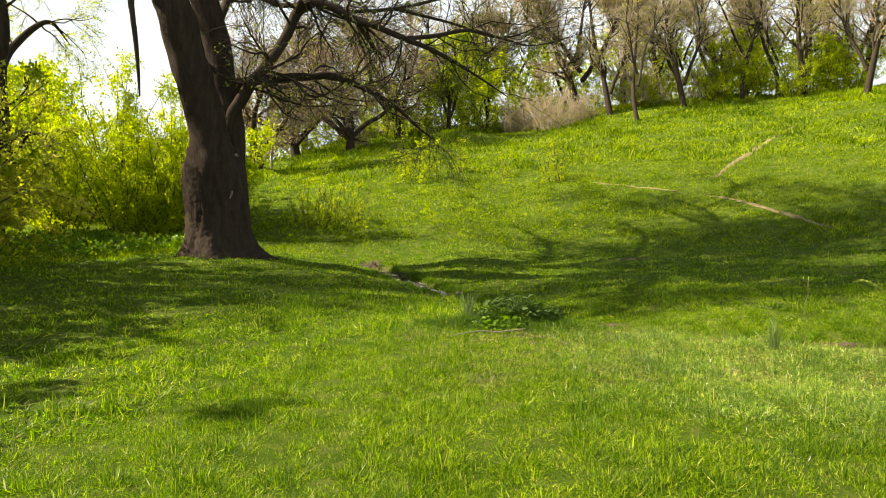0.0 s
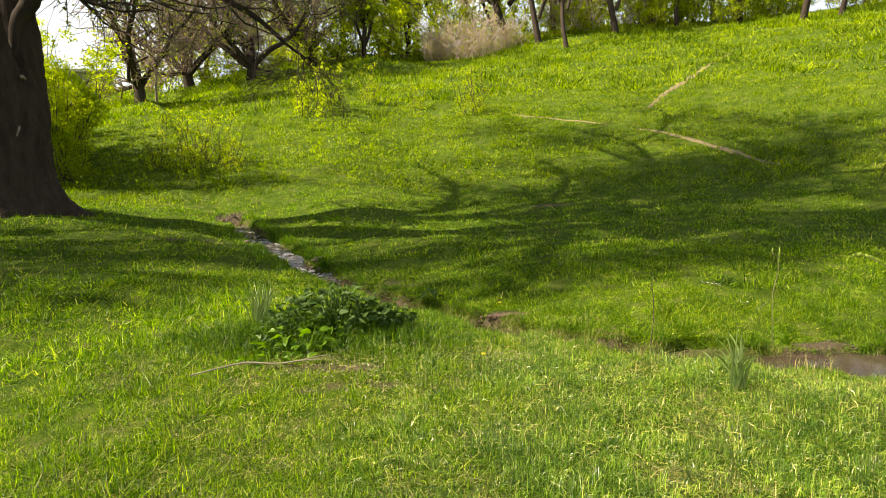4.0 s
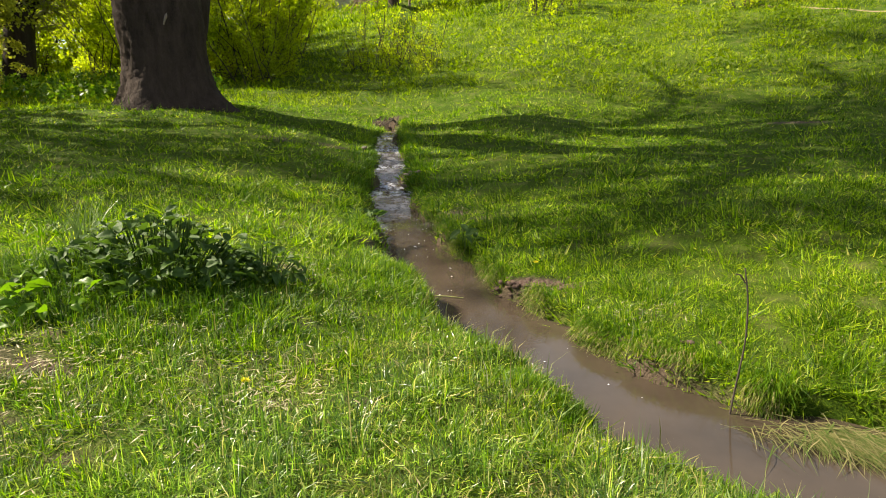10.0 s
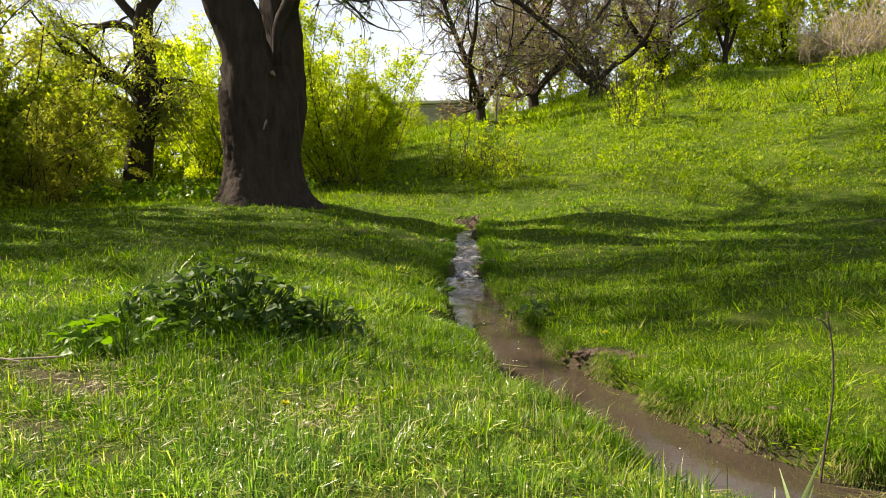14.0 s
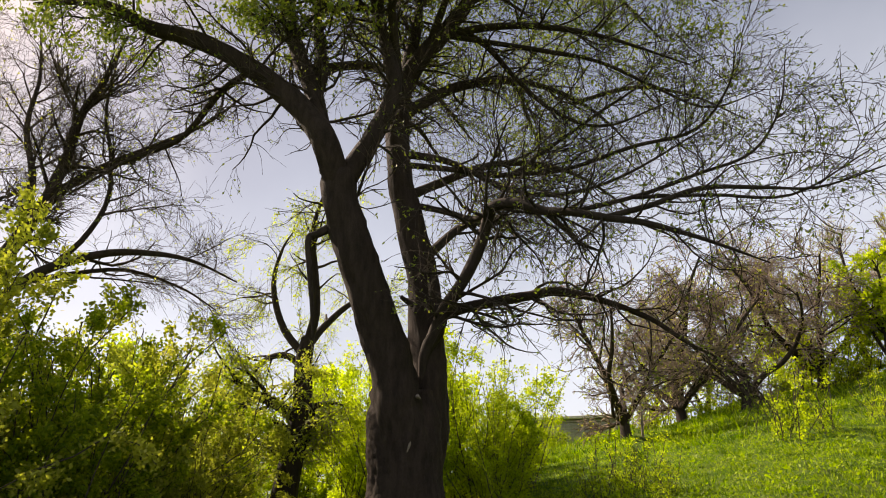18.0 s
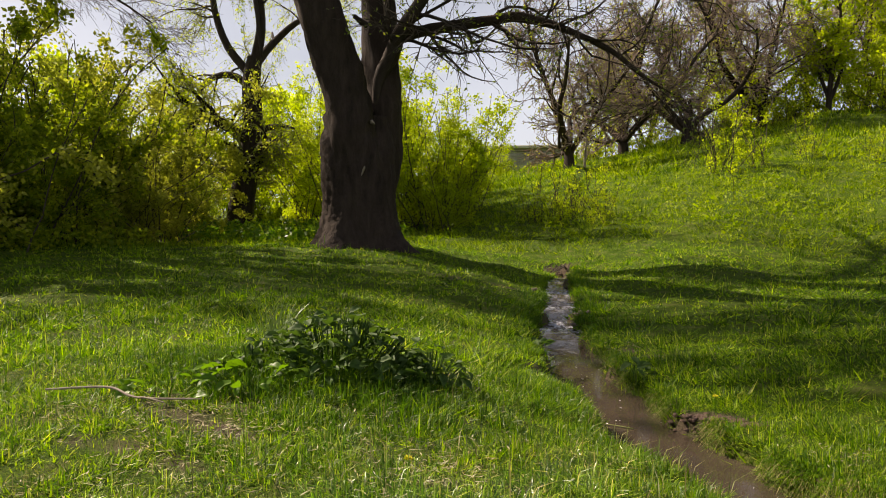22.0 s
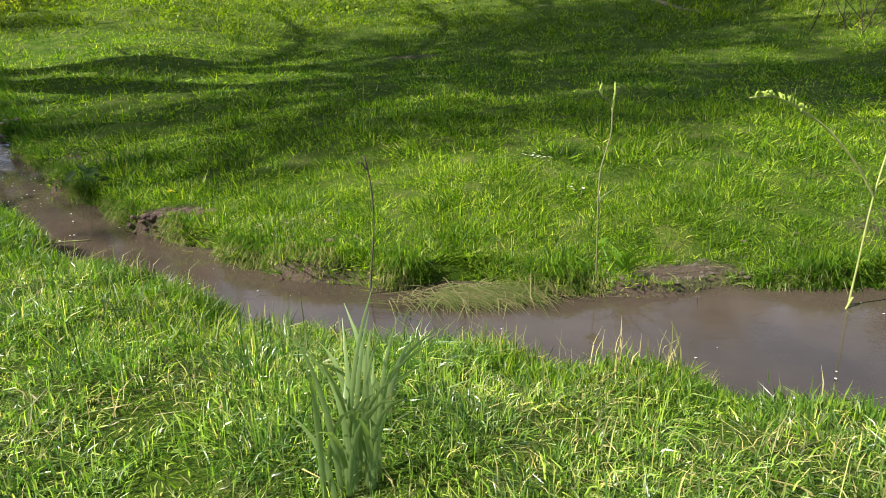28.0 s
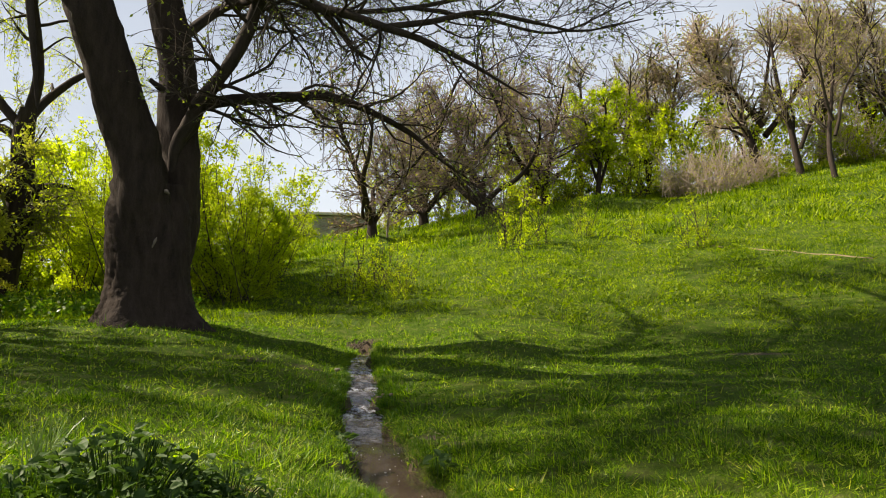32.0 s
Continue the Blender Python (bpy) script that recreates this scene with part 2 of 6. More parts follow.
DOCK_LEAF = foliage("dock_leaves", [(0.0, (0.025, 0.065, 0.018)), (0.7, (0.065, 0.130, 0.030)), (1.0, (0.14, 0.22, 0.05))], 0.35, (1.4, 1.4, 0.6), 2.0, 0.6, 0.25)
REED_LEAF = foliage("reed_leaves", [(0.0, (0.11, 0.20, 0.06)), (1.0, (0.28, 0.38, 0.16))], 0.4, (1.2, 1.25, 0.6), 2.0, 0.35, 0.5)
BLOSSOM = foliage("white_petals", [(0.0, (0.75, 0.74, 0.70)), (1.0, (0.85, 0.84, 0.82))], 0.3, (1, 1, 1))
WILLOW_BARK = bark("willow_bark", (0.012, 0.008, 0.006), (0.066, 0.046, 0.035), 7.0, 0.06)
DARK_BARK = bark("dark_bark", (0.018, 0.013, 0.010), (0.066, 0.049, 0.038), 8.0, 0.03)
TWIG_BARK = bark("twig_bark", (0.045, 0.035, 0.027), (0.10, 0.078, 0.058), 12.0, 0.01)
# twigs on the crest: own browns, lightened to carry the haze of distance
FAR_TWIG = bark("hazy_grey_brown_twigs", (0.20, 0.155, 0.12), (0.40, 0.33, 0.265), 12.0, 0.01)
TAN_TWIG = bark("hazy_tan_twigs", (0.29, 0.22, 0.165), (0.54, 0.44, 0.345), 12.0, 0.01)
BROWN_TWIG = bark("hazy_pinkish_brown_twigs", (0.15, 0.108, 0.085), (0.34, 0.255, 0.20), 12.0, 0.01)
GREEN_TWIG = bark("yellow_green_twigs", (0.17, 0.18, 0.05), (0.33, 0.34, 0.10), 12.0, 0.01)
PALE_BARK = bark("pale_bark", (0.16, 0.13, 0.10), (0.34, 0.29, 0.23), 10.0, 0.01)
TORN_WOOD = plain("torn_wood", (0.24, 0.19, 0.15), 0.8)
CREST_BARK = bark("grey_brown_bark", (0.020, 0.015, 0.012), (0.075, 0.056, 0.043), 8.0, 0.03)
DIRT = soil_material("trodden_dirt", (0.13, 0.10, 0.05), (0.31, 0.24, 0.135))
RED_SOIL = soil_material("damp_red_soil", (0.11, 0.068, 0.050), (0.34, 0.22, 0.165))
MUD = soil_material("wet_mud", (0.16, 0.12, 0.09), (0.34, 0.26, 0.20))
DRY_LITTER = foliage("dry_litter", [(0.0, (0.30, 0.26, 0.16)), (0.6, (0.52, 0.47, 0.33)), (1.0, (0.62, 0.58, 0.44))], 0.2, (1, 1, 0.9))
MAT_GRASS = foliage("wet_straw", [(0.0, (0.07, 0.15, 0.02)), (0.4, (0.13, 0.17, 0.05)), (0.6, (0.20, 0.19, 0.08)), (1.0, (0.34, 0.31, 0.17))], 0.25, (1, 1, 0.9))
STALK = plain("dry_stalk", (0.26, 0.29, 0.08), 0.6)
CATKIN = plain("catkin_green", (0.24, 0.32, 0.04), 0.8)
SHOOT_BARK = plain("green_shoot_bark", (0.16, 0.16, 0.06), 0.6)
STICK = plain("dead_stick", (0.055, 0.040, 0.032), 0.8)
DANDELION = plain("dandelion_yellow", (0.80, 0.72, 0.03), 0.6, 0.12)
SHED_WALL = plain("weathered_siding", (0.34, 0.32, 0.28), 0.8, 0.3, 3.0)
SHED_ROOF = plain("pale_roof_sheet", (0.62, 0.58, 0.48), 0.7, 0.15, 2.0)
FOAM = plain("foam", (0.8, 0.8, 0.8), 0.5, 0.05)

# ---- mesh helpers ----
rng = np.random.default_rng(7)


def mesh_from(name, verts, faces, mat, smooth_faces=True, layers=None):
    """A mesh from an array of points and arrays of faces (each array with one number of corners)."""
    mesh = bpy.data.meshes.new(name)
    verts = np.asarray(verts, np.float32)
    faces = [np.asarray(f, np.int32) for f in (faces if isinstance(faces, (list, tuple)) else [faces]) if len(f)]
    corners = np.concatenate([f.ravel() for f in faces])
    sizes = np.concatenate([np.full(len(f), f.shape[1], np.int32) for f in faces])
    mesh.vertices.add(len(verts))
    mesh.vertices.foreach_set("co", verts.ravel())
    mesh.loops.add(len(corners))
    mesh.loops.foreach_set("vertex_index", corners)
    mesh.polygons.add(len(sizes))
    mesh.polygons.foreach_set("loop_start", np.concatenate([[0], np.cumsum(sizes)[:-1]]).astype(np.int32))
    mesh.polygons.foreach_set("use_smooth", np.full(len(sizes), smooth_faces))
    for key, values in (layers or {}).items():
        mesh.attributes.new(key, "FLOAT", "POINT").data.foreach_set("value", np.asarray(values, np.float32).ravel())
    mesh.update(calc_edges=True)
    mesh.materials.append(mat)
    return mesh


def part(name, mesh, parent, label="", at=None):
    ob = new(name, mesh)
    ob.parent = parent
    if at is not None:
        ob.matrix_basis = at
    return tagged(ob, label) if label else ob


def thing(name, place, label, category, group="", kind=""):
    ob = new(name)
    ob.empty_display_size = 0.2
    ob.matrix_world = place if isinstance(place, Matrix) else Matrix.Translation(place)
    return tagged(ob, label, category, group, kind)


def unit(v):
    return v / np.maximum(np.linalg.norm(v, axis=-1, keepdims=True), 1e-9)


def tubes(paths, radii, sides=5):
    """Points and faces of many round branches: paths is (count, rings, 3), radii (count, rings)."""
    paths, radii = np.asarray(paths, float), np.asarray(radii, float)
    n, s, _ = paths.shape
    along = unit(np.gradient(paths, axis=1))
    mean = np.abs(unit(paths[:, -1] - paths[:, 0]))
    ref = np.eye(3)[np.argmin(mean, axis=1)][:, None, :]
    u = unit(np.cross(along, ref))
    v = np.cross(along, u)
    turn = np.linspace(0, 2 * np.pi, sides, endpoint=False)
    ring = u[:, :, None, :] * np.cos(turn)[None, None, :, None] + v[:, :, None, :] * np.sin(turn)[None, None, :, None]
    verts = paths[:, :, None, :] + ring * radii[:, :, None, None]
    k = np.arange(n * s * sides).reshape(n, s, sides)
    a, b = k[:, :-1], k[:, 1:]
    quads = np.stack([a, np.roll(a, -1, 2), np.roll(b, -1, 2), b], -1).reshape(-1, 4)
    return verts.reshape(-1, 3), quads


def leaf_quads(points, axes, sizes, width, gen):
    """A pointed leaf at each point, along its axis, turned at random."""
    n = len(points)
    axes = unit(axes)
    across = unit(np.cross(axes, gen.normal(size=(n, 3))))
    sizes = np.broadcast_to(np.asarray(sizes, float), (n,))[:, None]
    mid = points + axes * sizes * 0.45
    verts = np.stack([points, mid + across * sizes * width, points + axes * sizes, mid - across * sizes * width], 1)
    return verts.reshape(-1, 3), np.arange(4 * n).reshape(n, 4)


def join(*pieces):
    verts, faces, start = [], [], 0
    for v, f in pieces:
        verts.append(v)
        faces.append(np.asarray(f) + start)
        start += len(v)
    return np.concatenate(verts), np.concatenate(faces)


def along_path(paths, radii, which, u):
    """Place, heading and radius at the share u of the chosen paths."""
    s = paths.shape[1] - 1
    f = np.clip(u * s, 0, s - 1e-6)
    i = f.astype(int)
    w = (f - i)[:, None]
    a, b = paths[which, i], paths[which, i + 1]
    return a + (b - a) * w, unit(b - a), radii[which, i] * (1 - w[:, 0]) + radii[which, i + 1] * w[:, 0]


def grow(paths, radii, count, gen, span=(0.3, 1.0), length=(0.5, 1.0), thick=0.6, angle=(30, 60), lift=0.0, wander=0.12, steps=5, end=0.25, by_length=True):
    """Branches that spring from the given ones. lift: how they bend up (droop: minus)."""
    size = np.linalg.norm(np.diff(paths, axis=1), axis=2).sum(1)
    weight = size / size.sum() if by_length else np.full(len(paths), 1 / len(paths))
    which = gen.choice(len(paths), count, p=weight)
    u = gen.uniform(*span, count)
    place, heading, r = along_path(paths, radii, which, u)
    out = unit(np.cross(heading, gen.normal(size=(count, 3))))
    tilt = np.radians(gen.uniform(*angle, count))[:, None]
    way = heading * np.cos(tilt) + out * np.sin(tilt)
    step = gen.uniform(*length, count)[:, None] * (1 - 0.45 * u[:, None]) / steps
    points = [place]
    for _ in range(steps):
        way = unit(way + gen.normal(size=(count, 3)) * wander + np.array([0, 0, lift]))
        place = place + way * step
        points.append(place)
    shape = np.linspace(1, end, steps + 1)[None]
    return np.stack(points, 1), np.minimum(r * thick, r)[:, None] * shape


def resample(points, count):
    """A smooth curve through points (with a radius as the fourth number)."""
    p = np.asarray(points, float)
    q = np.concatenate([[2 * p[0] - p[1]], p, [2 * p[-1] - p[-2]]])
    t = np.linspace(0, len(p) - 1 - 1e-6, count)
    i = t.astype(int)
    f = (t - i)[:, None]
    a, b, c, d = q[i], q[i + 1], q[i + 2], q[i + 3]
    return 0.5 * (2 * b + (c - a) * f + (2 * a - 5 * b + 4 * c - d) * f**2 + (3 * b - a - 3 * c + d) * f**3)


def limb_mesh(name, points, mat, rings=24, sides=14, rough=0.06, gen=rng):
    """One thick limb with an uneven surface; points hold x, y, z and radius."""
    p = resample(points, rings)
    r = np.maximum(p[:, 3], 0.004)
    verts, quads = tubes(p[None, :, :3], r[None], sides)
    verts = verts.reshape(rings, sides, 3)
    bumps = gen.normal(size=(rings, sides))
    bumps = (bumps + np.roll(bumps, 1, 0) + np.roll(bumps, 1, 1) + np.roll(bumps, -1, 0)) / 4
    verts = p[:, None, :3] + (verts - p[:, None, :3]) * (1 + rough * 2 * bumps)[..., None]
    caps = np.array([[rings * sides, (rings - 1) * sides + k, (rings - 1) * sides + (k + 1) % sides] for k in range(sides)])
    verts = np.concatenate([verts.reshape(-1, 3), p[-1:, :3] + (p[-1:, :3] - p[-2:-1, :3]) * 0.2])
    return mesh_from(name, verts, [quads, caps], mat)

# ---- lie of the land ----
# the stream from its source down: x, y, half width, level of the water
STREAM = [(-2.1, 20.8, 0.15, -0.1), (-1.2, 18.5, 0.18, -0.18), (-0.62, 17.2, 0.19, -0.27), (-0.1, 15.95, 0.21, -0.37), (0.34, 14.98, 0.23, -0.45),
          (1.25, 13.22, 0.32, -0.47), (1.86, 12.12, 0.33, -0.47), (2.57, 11.22, 0.36, -0.47), (3.17, 10.45, 0.38, -0.47), (3.54, 10.2, 0.42, -0.47),
          (4.02, 9.85, 0.43, -0.47), (4.46, 9.66, 0.48, -0.47), (4.98, 9.38, 0.55, -0.47), (5.42, 9.28, 0.65, -0.47), (6.0, 9.05, 0.75, -0.47),
          (7.2, 8.6, 0.85, -0.47), (10.0, 7.8, 0.8, -0.47), (14.0, 6.2, 0.75, -0.48), (22.0, 1.0, 0.7, -0.5), (34.0, -8.0, 0.7, -0.52)]


def smooth(a, b, v):
    u = np.clip((v - a) / (b - a), 0.0, 1.0)
    return u * u * (3 - 2 * u)


def stream_at(x, y):
    """Distance from the water's edge, side (+1 on the lawn's side), half width and level of the nearest stretch."""
    best, side, half, level = np.full(x.shape, 1e9), np.ones(x.shape), np.zeros(x.shape), np.zeros(x.shape)
    for (x0, y0, h0, l0), (x1, y1, h1, l1) in zip(STREAM, STREAM[1:]):
        dx, dy = x1 - x0, y1 - y0
        u = np.clip(((x - x0) * dx + (y - y0) * dy) / (dx * dx + dy * dy), 0, 1)
        d = np.hypot(x - x0 - u * dx, y - y0 - u * dy)
        near = d < best
        best = np.where(near, d, best)
        side = np.where(near, np.sign(dy * (x - x0) - dx * (y - y0) + 1e-9), side)
        half = np.where(near, h0 + u * (h1 - h0), half)
        level = np.where(near, l0 + u * (l1 - l0), level)
    return best - half, side, half, level


def hill(x, y):
    r = np.hypot(x - 3, y - 5)
    az = np.degrees(np.arctan2(x - 3, y - 5))
    steep = 0.212 + 0.062 * smooth(-15, 20, az)
    steep = steep * smooth(-54, -6, az) * (1 - smooth(70, 110, az))
    run = np.minimum(r, 60 - 12 * (1 - smooth(-18, -8, az))) - 17.6
    up = np.where(run > 6, run, 1.6 * np.log1p(np.exp(np.clip(run / 1.6, -40, 40))))
    hump = 0.9 * np.exp(-((x - 1.5) / 3.4) ** 2 - ((y - 53.5) / 1.8) ** 2)
    roll = 0.25 * np.sin(x * 0.21 + 1.3) * np.sin(y * 0.19) * smooth(26, 38, r)
    return steep * up + roll + hump


def lawn(x, y, d, side):
    far = smooth(6, 15, y)
    left = 0.062 * np.maximum(d - 0.6, 0) * far * (1 - 0.55 * smooth(10, 30, d))
    left = left + 0.36 * np.exp(-((x + 6.3) ** 2 + (y - 18.9) ** 2) / 9.0) - 0.27 * np.exp(-d / 0.45) - 0.04 - 0.13 * np.exp(-((x - 3.95) ** 2 + (y - 6.85) ** 2) / 1.0)
    right = -0.35 + 0.28 * smooth(0.0, 3.2, d) + 0.35 * smooth(14, 20, y) * smooth(3.0, 0.0, x) - 0.16 * np.exp(-((x - 5.95) / 0.5) ** 2 - ((y - 10.08) / 0.28) ** 2)
    lump = 0.02 * np.sin(x * 1.7 + 0.6 * y) * np.sin(y * 1.3 - 0.4 * x) + 0.012 * np.sin(3.1 * x - 2.3 * y)
    return np.where(side > 0, left, right) + lump * smooth(0.0, 1.0, d)


def height(x, y):
    x, y = np.asarray(x, float), np.asarray(y, float)
    d, side, half, level = stream_at(x, y)
    wob = 0.06 * np.sin(5.1 * x + 3.7 * y) + 0.045 * np.sin(9.3 * y - 7.1 * x) + 0.08 * np.sin(2.3 * x - 3.1 * y)
    d = d + wob * smooth(-0.3, 0.0, d)
    top = lawn(x, y, np.maximum(d, 0), side) + hill(x, y)
    edge = smooth(-0.06, 0.10, d)
    bed = level - 0.16
    return bed + (np.maximum(top, level + 0.05) - bed) * edge


# ---- ground ----
def soil_at(x, y, d, side):
    """How bare the ground is, 0 to 1: the stream's bed and banks, trodden and dried-out spots."""
    n = 0.5 + 0.25 * np.sin(6.1 * x + 2.7 * y) + 0.25 * np.sin(8.3 * y - 5.2 * x)
    bare = 1 - smooth(-0.04, 0.01 + 0.05 * n, d)
    for cx, cy, rx, ry, much in SPOTS:
        bare = np.maximum(bare, much * (1 - smooth(0.55, 1.1, np.hypot((x - cx) / rx, (y - cy) / ry) + 0.25 * n)))
    return bare


SPOTS = [(1.32, 8.88, 0.30, 0.16, 0.95), (1.48, 8.52, 0.2, 0.1, 0.8), (2.45, 8.9, 0.14, 0.09, 0.9), (1.04, 9.18, 0.2, 0.1, 0.9), (1.49, 10.57, 0.24, 0.14, 0.9), (1.69, 13.85, 0.3, 0.16, 0.9), (3.67, 11.1, 0.16, 0.1, 0.8), (1.47, 11.95, 0.16, 0.12, 0.9),
         (-2.55, 17.0, 0.4, 0.2, 0.8), (5.9, 10.0, 0.5, 0.2, 1.0), (2.92, 11.60, 0.30, 0.16, 1.0),
         (1.95, 13.5, 0.25, 0.2, 0.6), (5.9, 21.2, 0.8, 0.22, 0.9), (-2.35, 21.15, 0.45, 0.32, 1.0), (0.75, 8.95, 0.5, 0.16, 0.75), (-1.7, 17.4, 0.5, 0.3, 0.6), (0.4, 9.1, 0.3, 0.14, 0.8),
         (4.5, 9.95, 0.3, 0.12, 0.8), (2.05, 9.75, 0.2, 0.12, 0.6), (7.6, 10.2, 0.8, 0.3, 0.8)]

for k in range(16):
    SPOTS.append((0.3 + 2.6 * ((k * 0.618) % 1), 8.25 + 1.25 * ((k * 0.414 + 0.3) % 1), 0.08 + 0.10 * ((k * 0.37) % 1), 0.05 + 0.05 * ((k * 0.71) % 1), 0.75))


def spaced(*runs):
    return np.concatenate([np.linspace(a, b, n, endpoint=False) for a, b, n in runs] + [[runs[-1][1]]])


gx = spaced((-900, -120, 6), (-120, -40, 12), (-40, -9, 34), (-9, -1, 66), (-1, 9.6, 160), (9.6, 45, 40), (45, 120, 14), (120, 900, 6))
gy = spaced((-500, -40, 6), (-40, 0, 10), (0, 6, 30), (6, 14.5, 125), (14.5, 23, 75), (23, 72, 70), (72, 140, 14), (140, 900, 6))
X, Y = np.meshgrid(gx, gy)
Z = height(X, Y)
D, SIDE, _, _ = stream_at(X, Y)
k = np.arange(X.size).reshape(X.shape)
quads = np.stack([k[:-1, :-1], k[:-1, 1:], k[1:, 1:], k[1:, :-1]], -1).reshape(-1, 4)
ground = new("ground", mesh_from("ground", np.stack([X, Y, Z], -1).reshape(-1, 3), quads, TURF, True, {"soil": soil_at(X, Y, D, SIDE)}))
tagged(ground, "spring turf rising to a grassy hill, bare soil on the stream banks", "ground", kind="structure")

# ---- stream ----
line = resample(STREAM, 420)
heading = unit(np.gradient(line[:, :2], axis=0))
normal = np.stack([heading[:, 1], -heading[:, 0]], -1)
cols = np.linspace(-1.3, 1.3, 15)
WX = line[:, 0, None] + normal[:, 0, None] * cols * line[:, 2, None]
WY = line[:, 1, None] + normal[:, 1, None] * cols * line[:, 2, None]
drop = np.clip(-np.gradient(line[:, 3]) / np.linalg.norm(np.gradient(line[:, :2], axis=0), axis=1) / 0.08, 0, 1)
drop = np.maximum(drop, smooth(13.6, 14.6, line[:, 1])) * (1 - smooth(20.0, 20.7, line[:, 1]))
ledge = (line[:, 1] * 0.72 + 0.12 * np.sin(line[:, 1] * 1.9)) % 1.0
step = 0.10 * (ledge - smooth(0.72, 1.0, ledge)) * drop
drop = drop * np.clip(0.25 + smooth(0.62, 0.9, ledge) + 1 - smooth(0.0, 0.3, ledge), 0.2, 1)
WZ = line[:, 3, None] + step[:, None] + drop[:, None] * 0.014 * rng.normal(size=WX.shape)
k = np.arange(WX.size).reshape(WX.shape)
quads = np.stack([k[:-1, :-1], k[:-1, 1:], k[1:, 1:], k[1:, :-1]], -1).reshape(-1, 4)
water = new("water", mesh_from("water", np.stack([WX, WY, WZ], -1).reshape(-1, 3), quads, WATER, True, {"rush": np.repeat(drop, len(cols))}))
tagged(water, "narrow murky brown stream running over small rapids into a calm pool", "water", kind="structure")


# ---- trodden paths on the hillside ----
def trail(name, points, label):
    p = resample(points, 90)
    way = unit(np.gradient(p[:, :2], axis=0))
    side = np.stack([way[:, 1], -way[:, 0]], -1)
    across = np.linspace(-1, 1, 7)
    wide = p[:, 2] * (1 + 0.3 * np.sin(np.arange(90) * 0.7) + 0.2 * rng.normal(size=90))
    tx = p[:, 0, None] + side[:, 0, None] * across * wide[:, None]
    ty = p[:, 1, None] + side[:, 1, None] * across * wide[:, None]
    tz = height(tx, ty) + 0.03 - 0.05 * np.abs(across) ** 2
    n = np.arange(tx.size).reshape(tx.shape)
    faces = np.stack([n[:-1, :-1], n[:-1, 1:], n[1:, 1:], n[1:, :-1]], -1).reshape(-1, 4)
    return tagged(new(name, mesh_from(name, np.stack([tx, ty, tz], -1).reshape(-1, 3), faces, DIRT)), label, "path", kind="structure")


TRAILS = [[(13.4, 23.0, 0.04), (13.2, 23.9, 0.11), (12.9, 25.5, 0.19), (12.2, 28.2, 0.16), (11.4, 29.5, 0.06)],
          [(13.0, 32.4, 0.08), (14.7, 34.8, 0.17), (16.4, 36.9, 0.2), (19.4, 40.5, 0.18), (22.4, 43.2, 0.12)],
          [(10.6, 30.6, 0.018), (8.6, 33.0, 0.024), (6.4, 35.4, 0.016)]]
trail("path", TRAILS[0], "trodden dirt footpath slanting up the grassy hillside")
trail("path", TRAILS[1], "steep dirt track worn into the upper hillside")
trail("path", TRAILS[2], "faint narrow line trodden through the meadow grass")


def off_trails(x, y):
    keep = np.ones(x.shape, bool)
    for points in TRAILS:
        p = resample(points, 40)
        for px, py, half in p:
            keep &= np.hypot(x - px, y - py) > half * 0.7
    return keep


# ---- the old willow ----
WX0, WY0, WZ0 = -6.22, 18.88, 0.47
willow = thing("willow_tree", (WX0, WY0, WZ0), "old twin-stemmed willow with dark furrowed bark and sparse young leaves", "tree")


def local(points):
    return [(x - WX0, y - WY0, z - WZ0, *r) for x, y, z, *r in points]


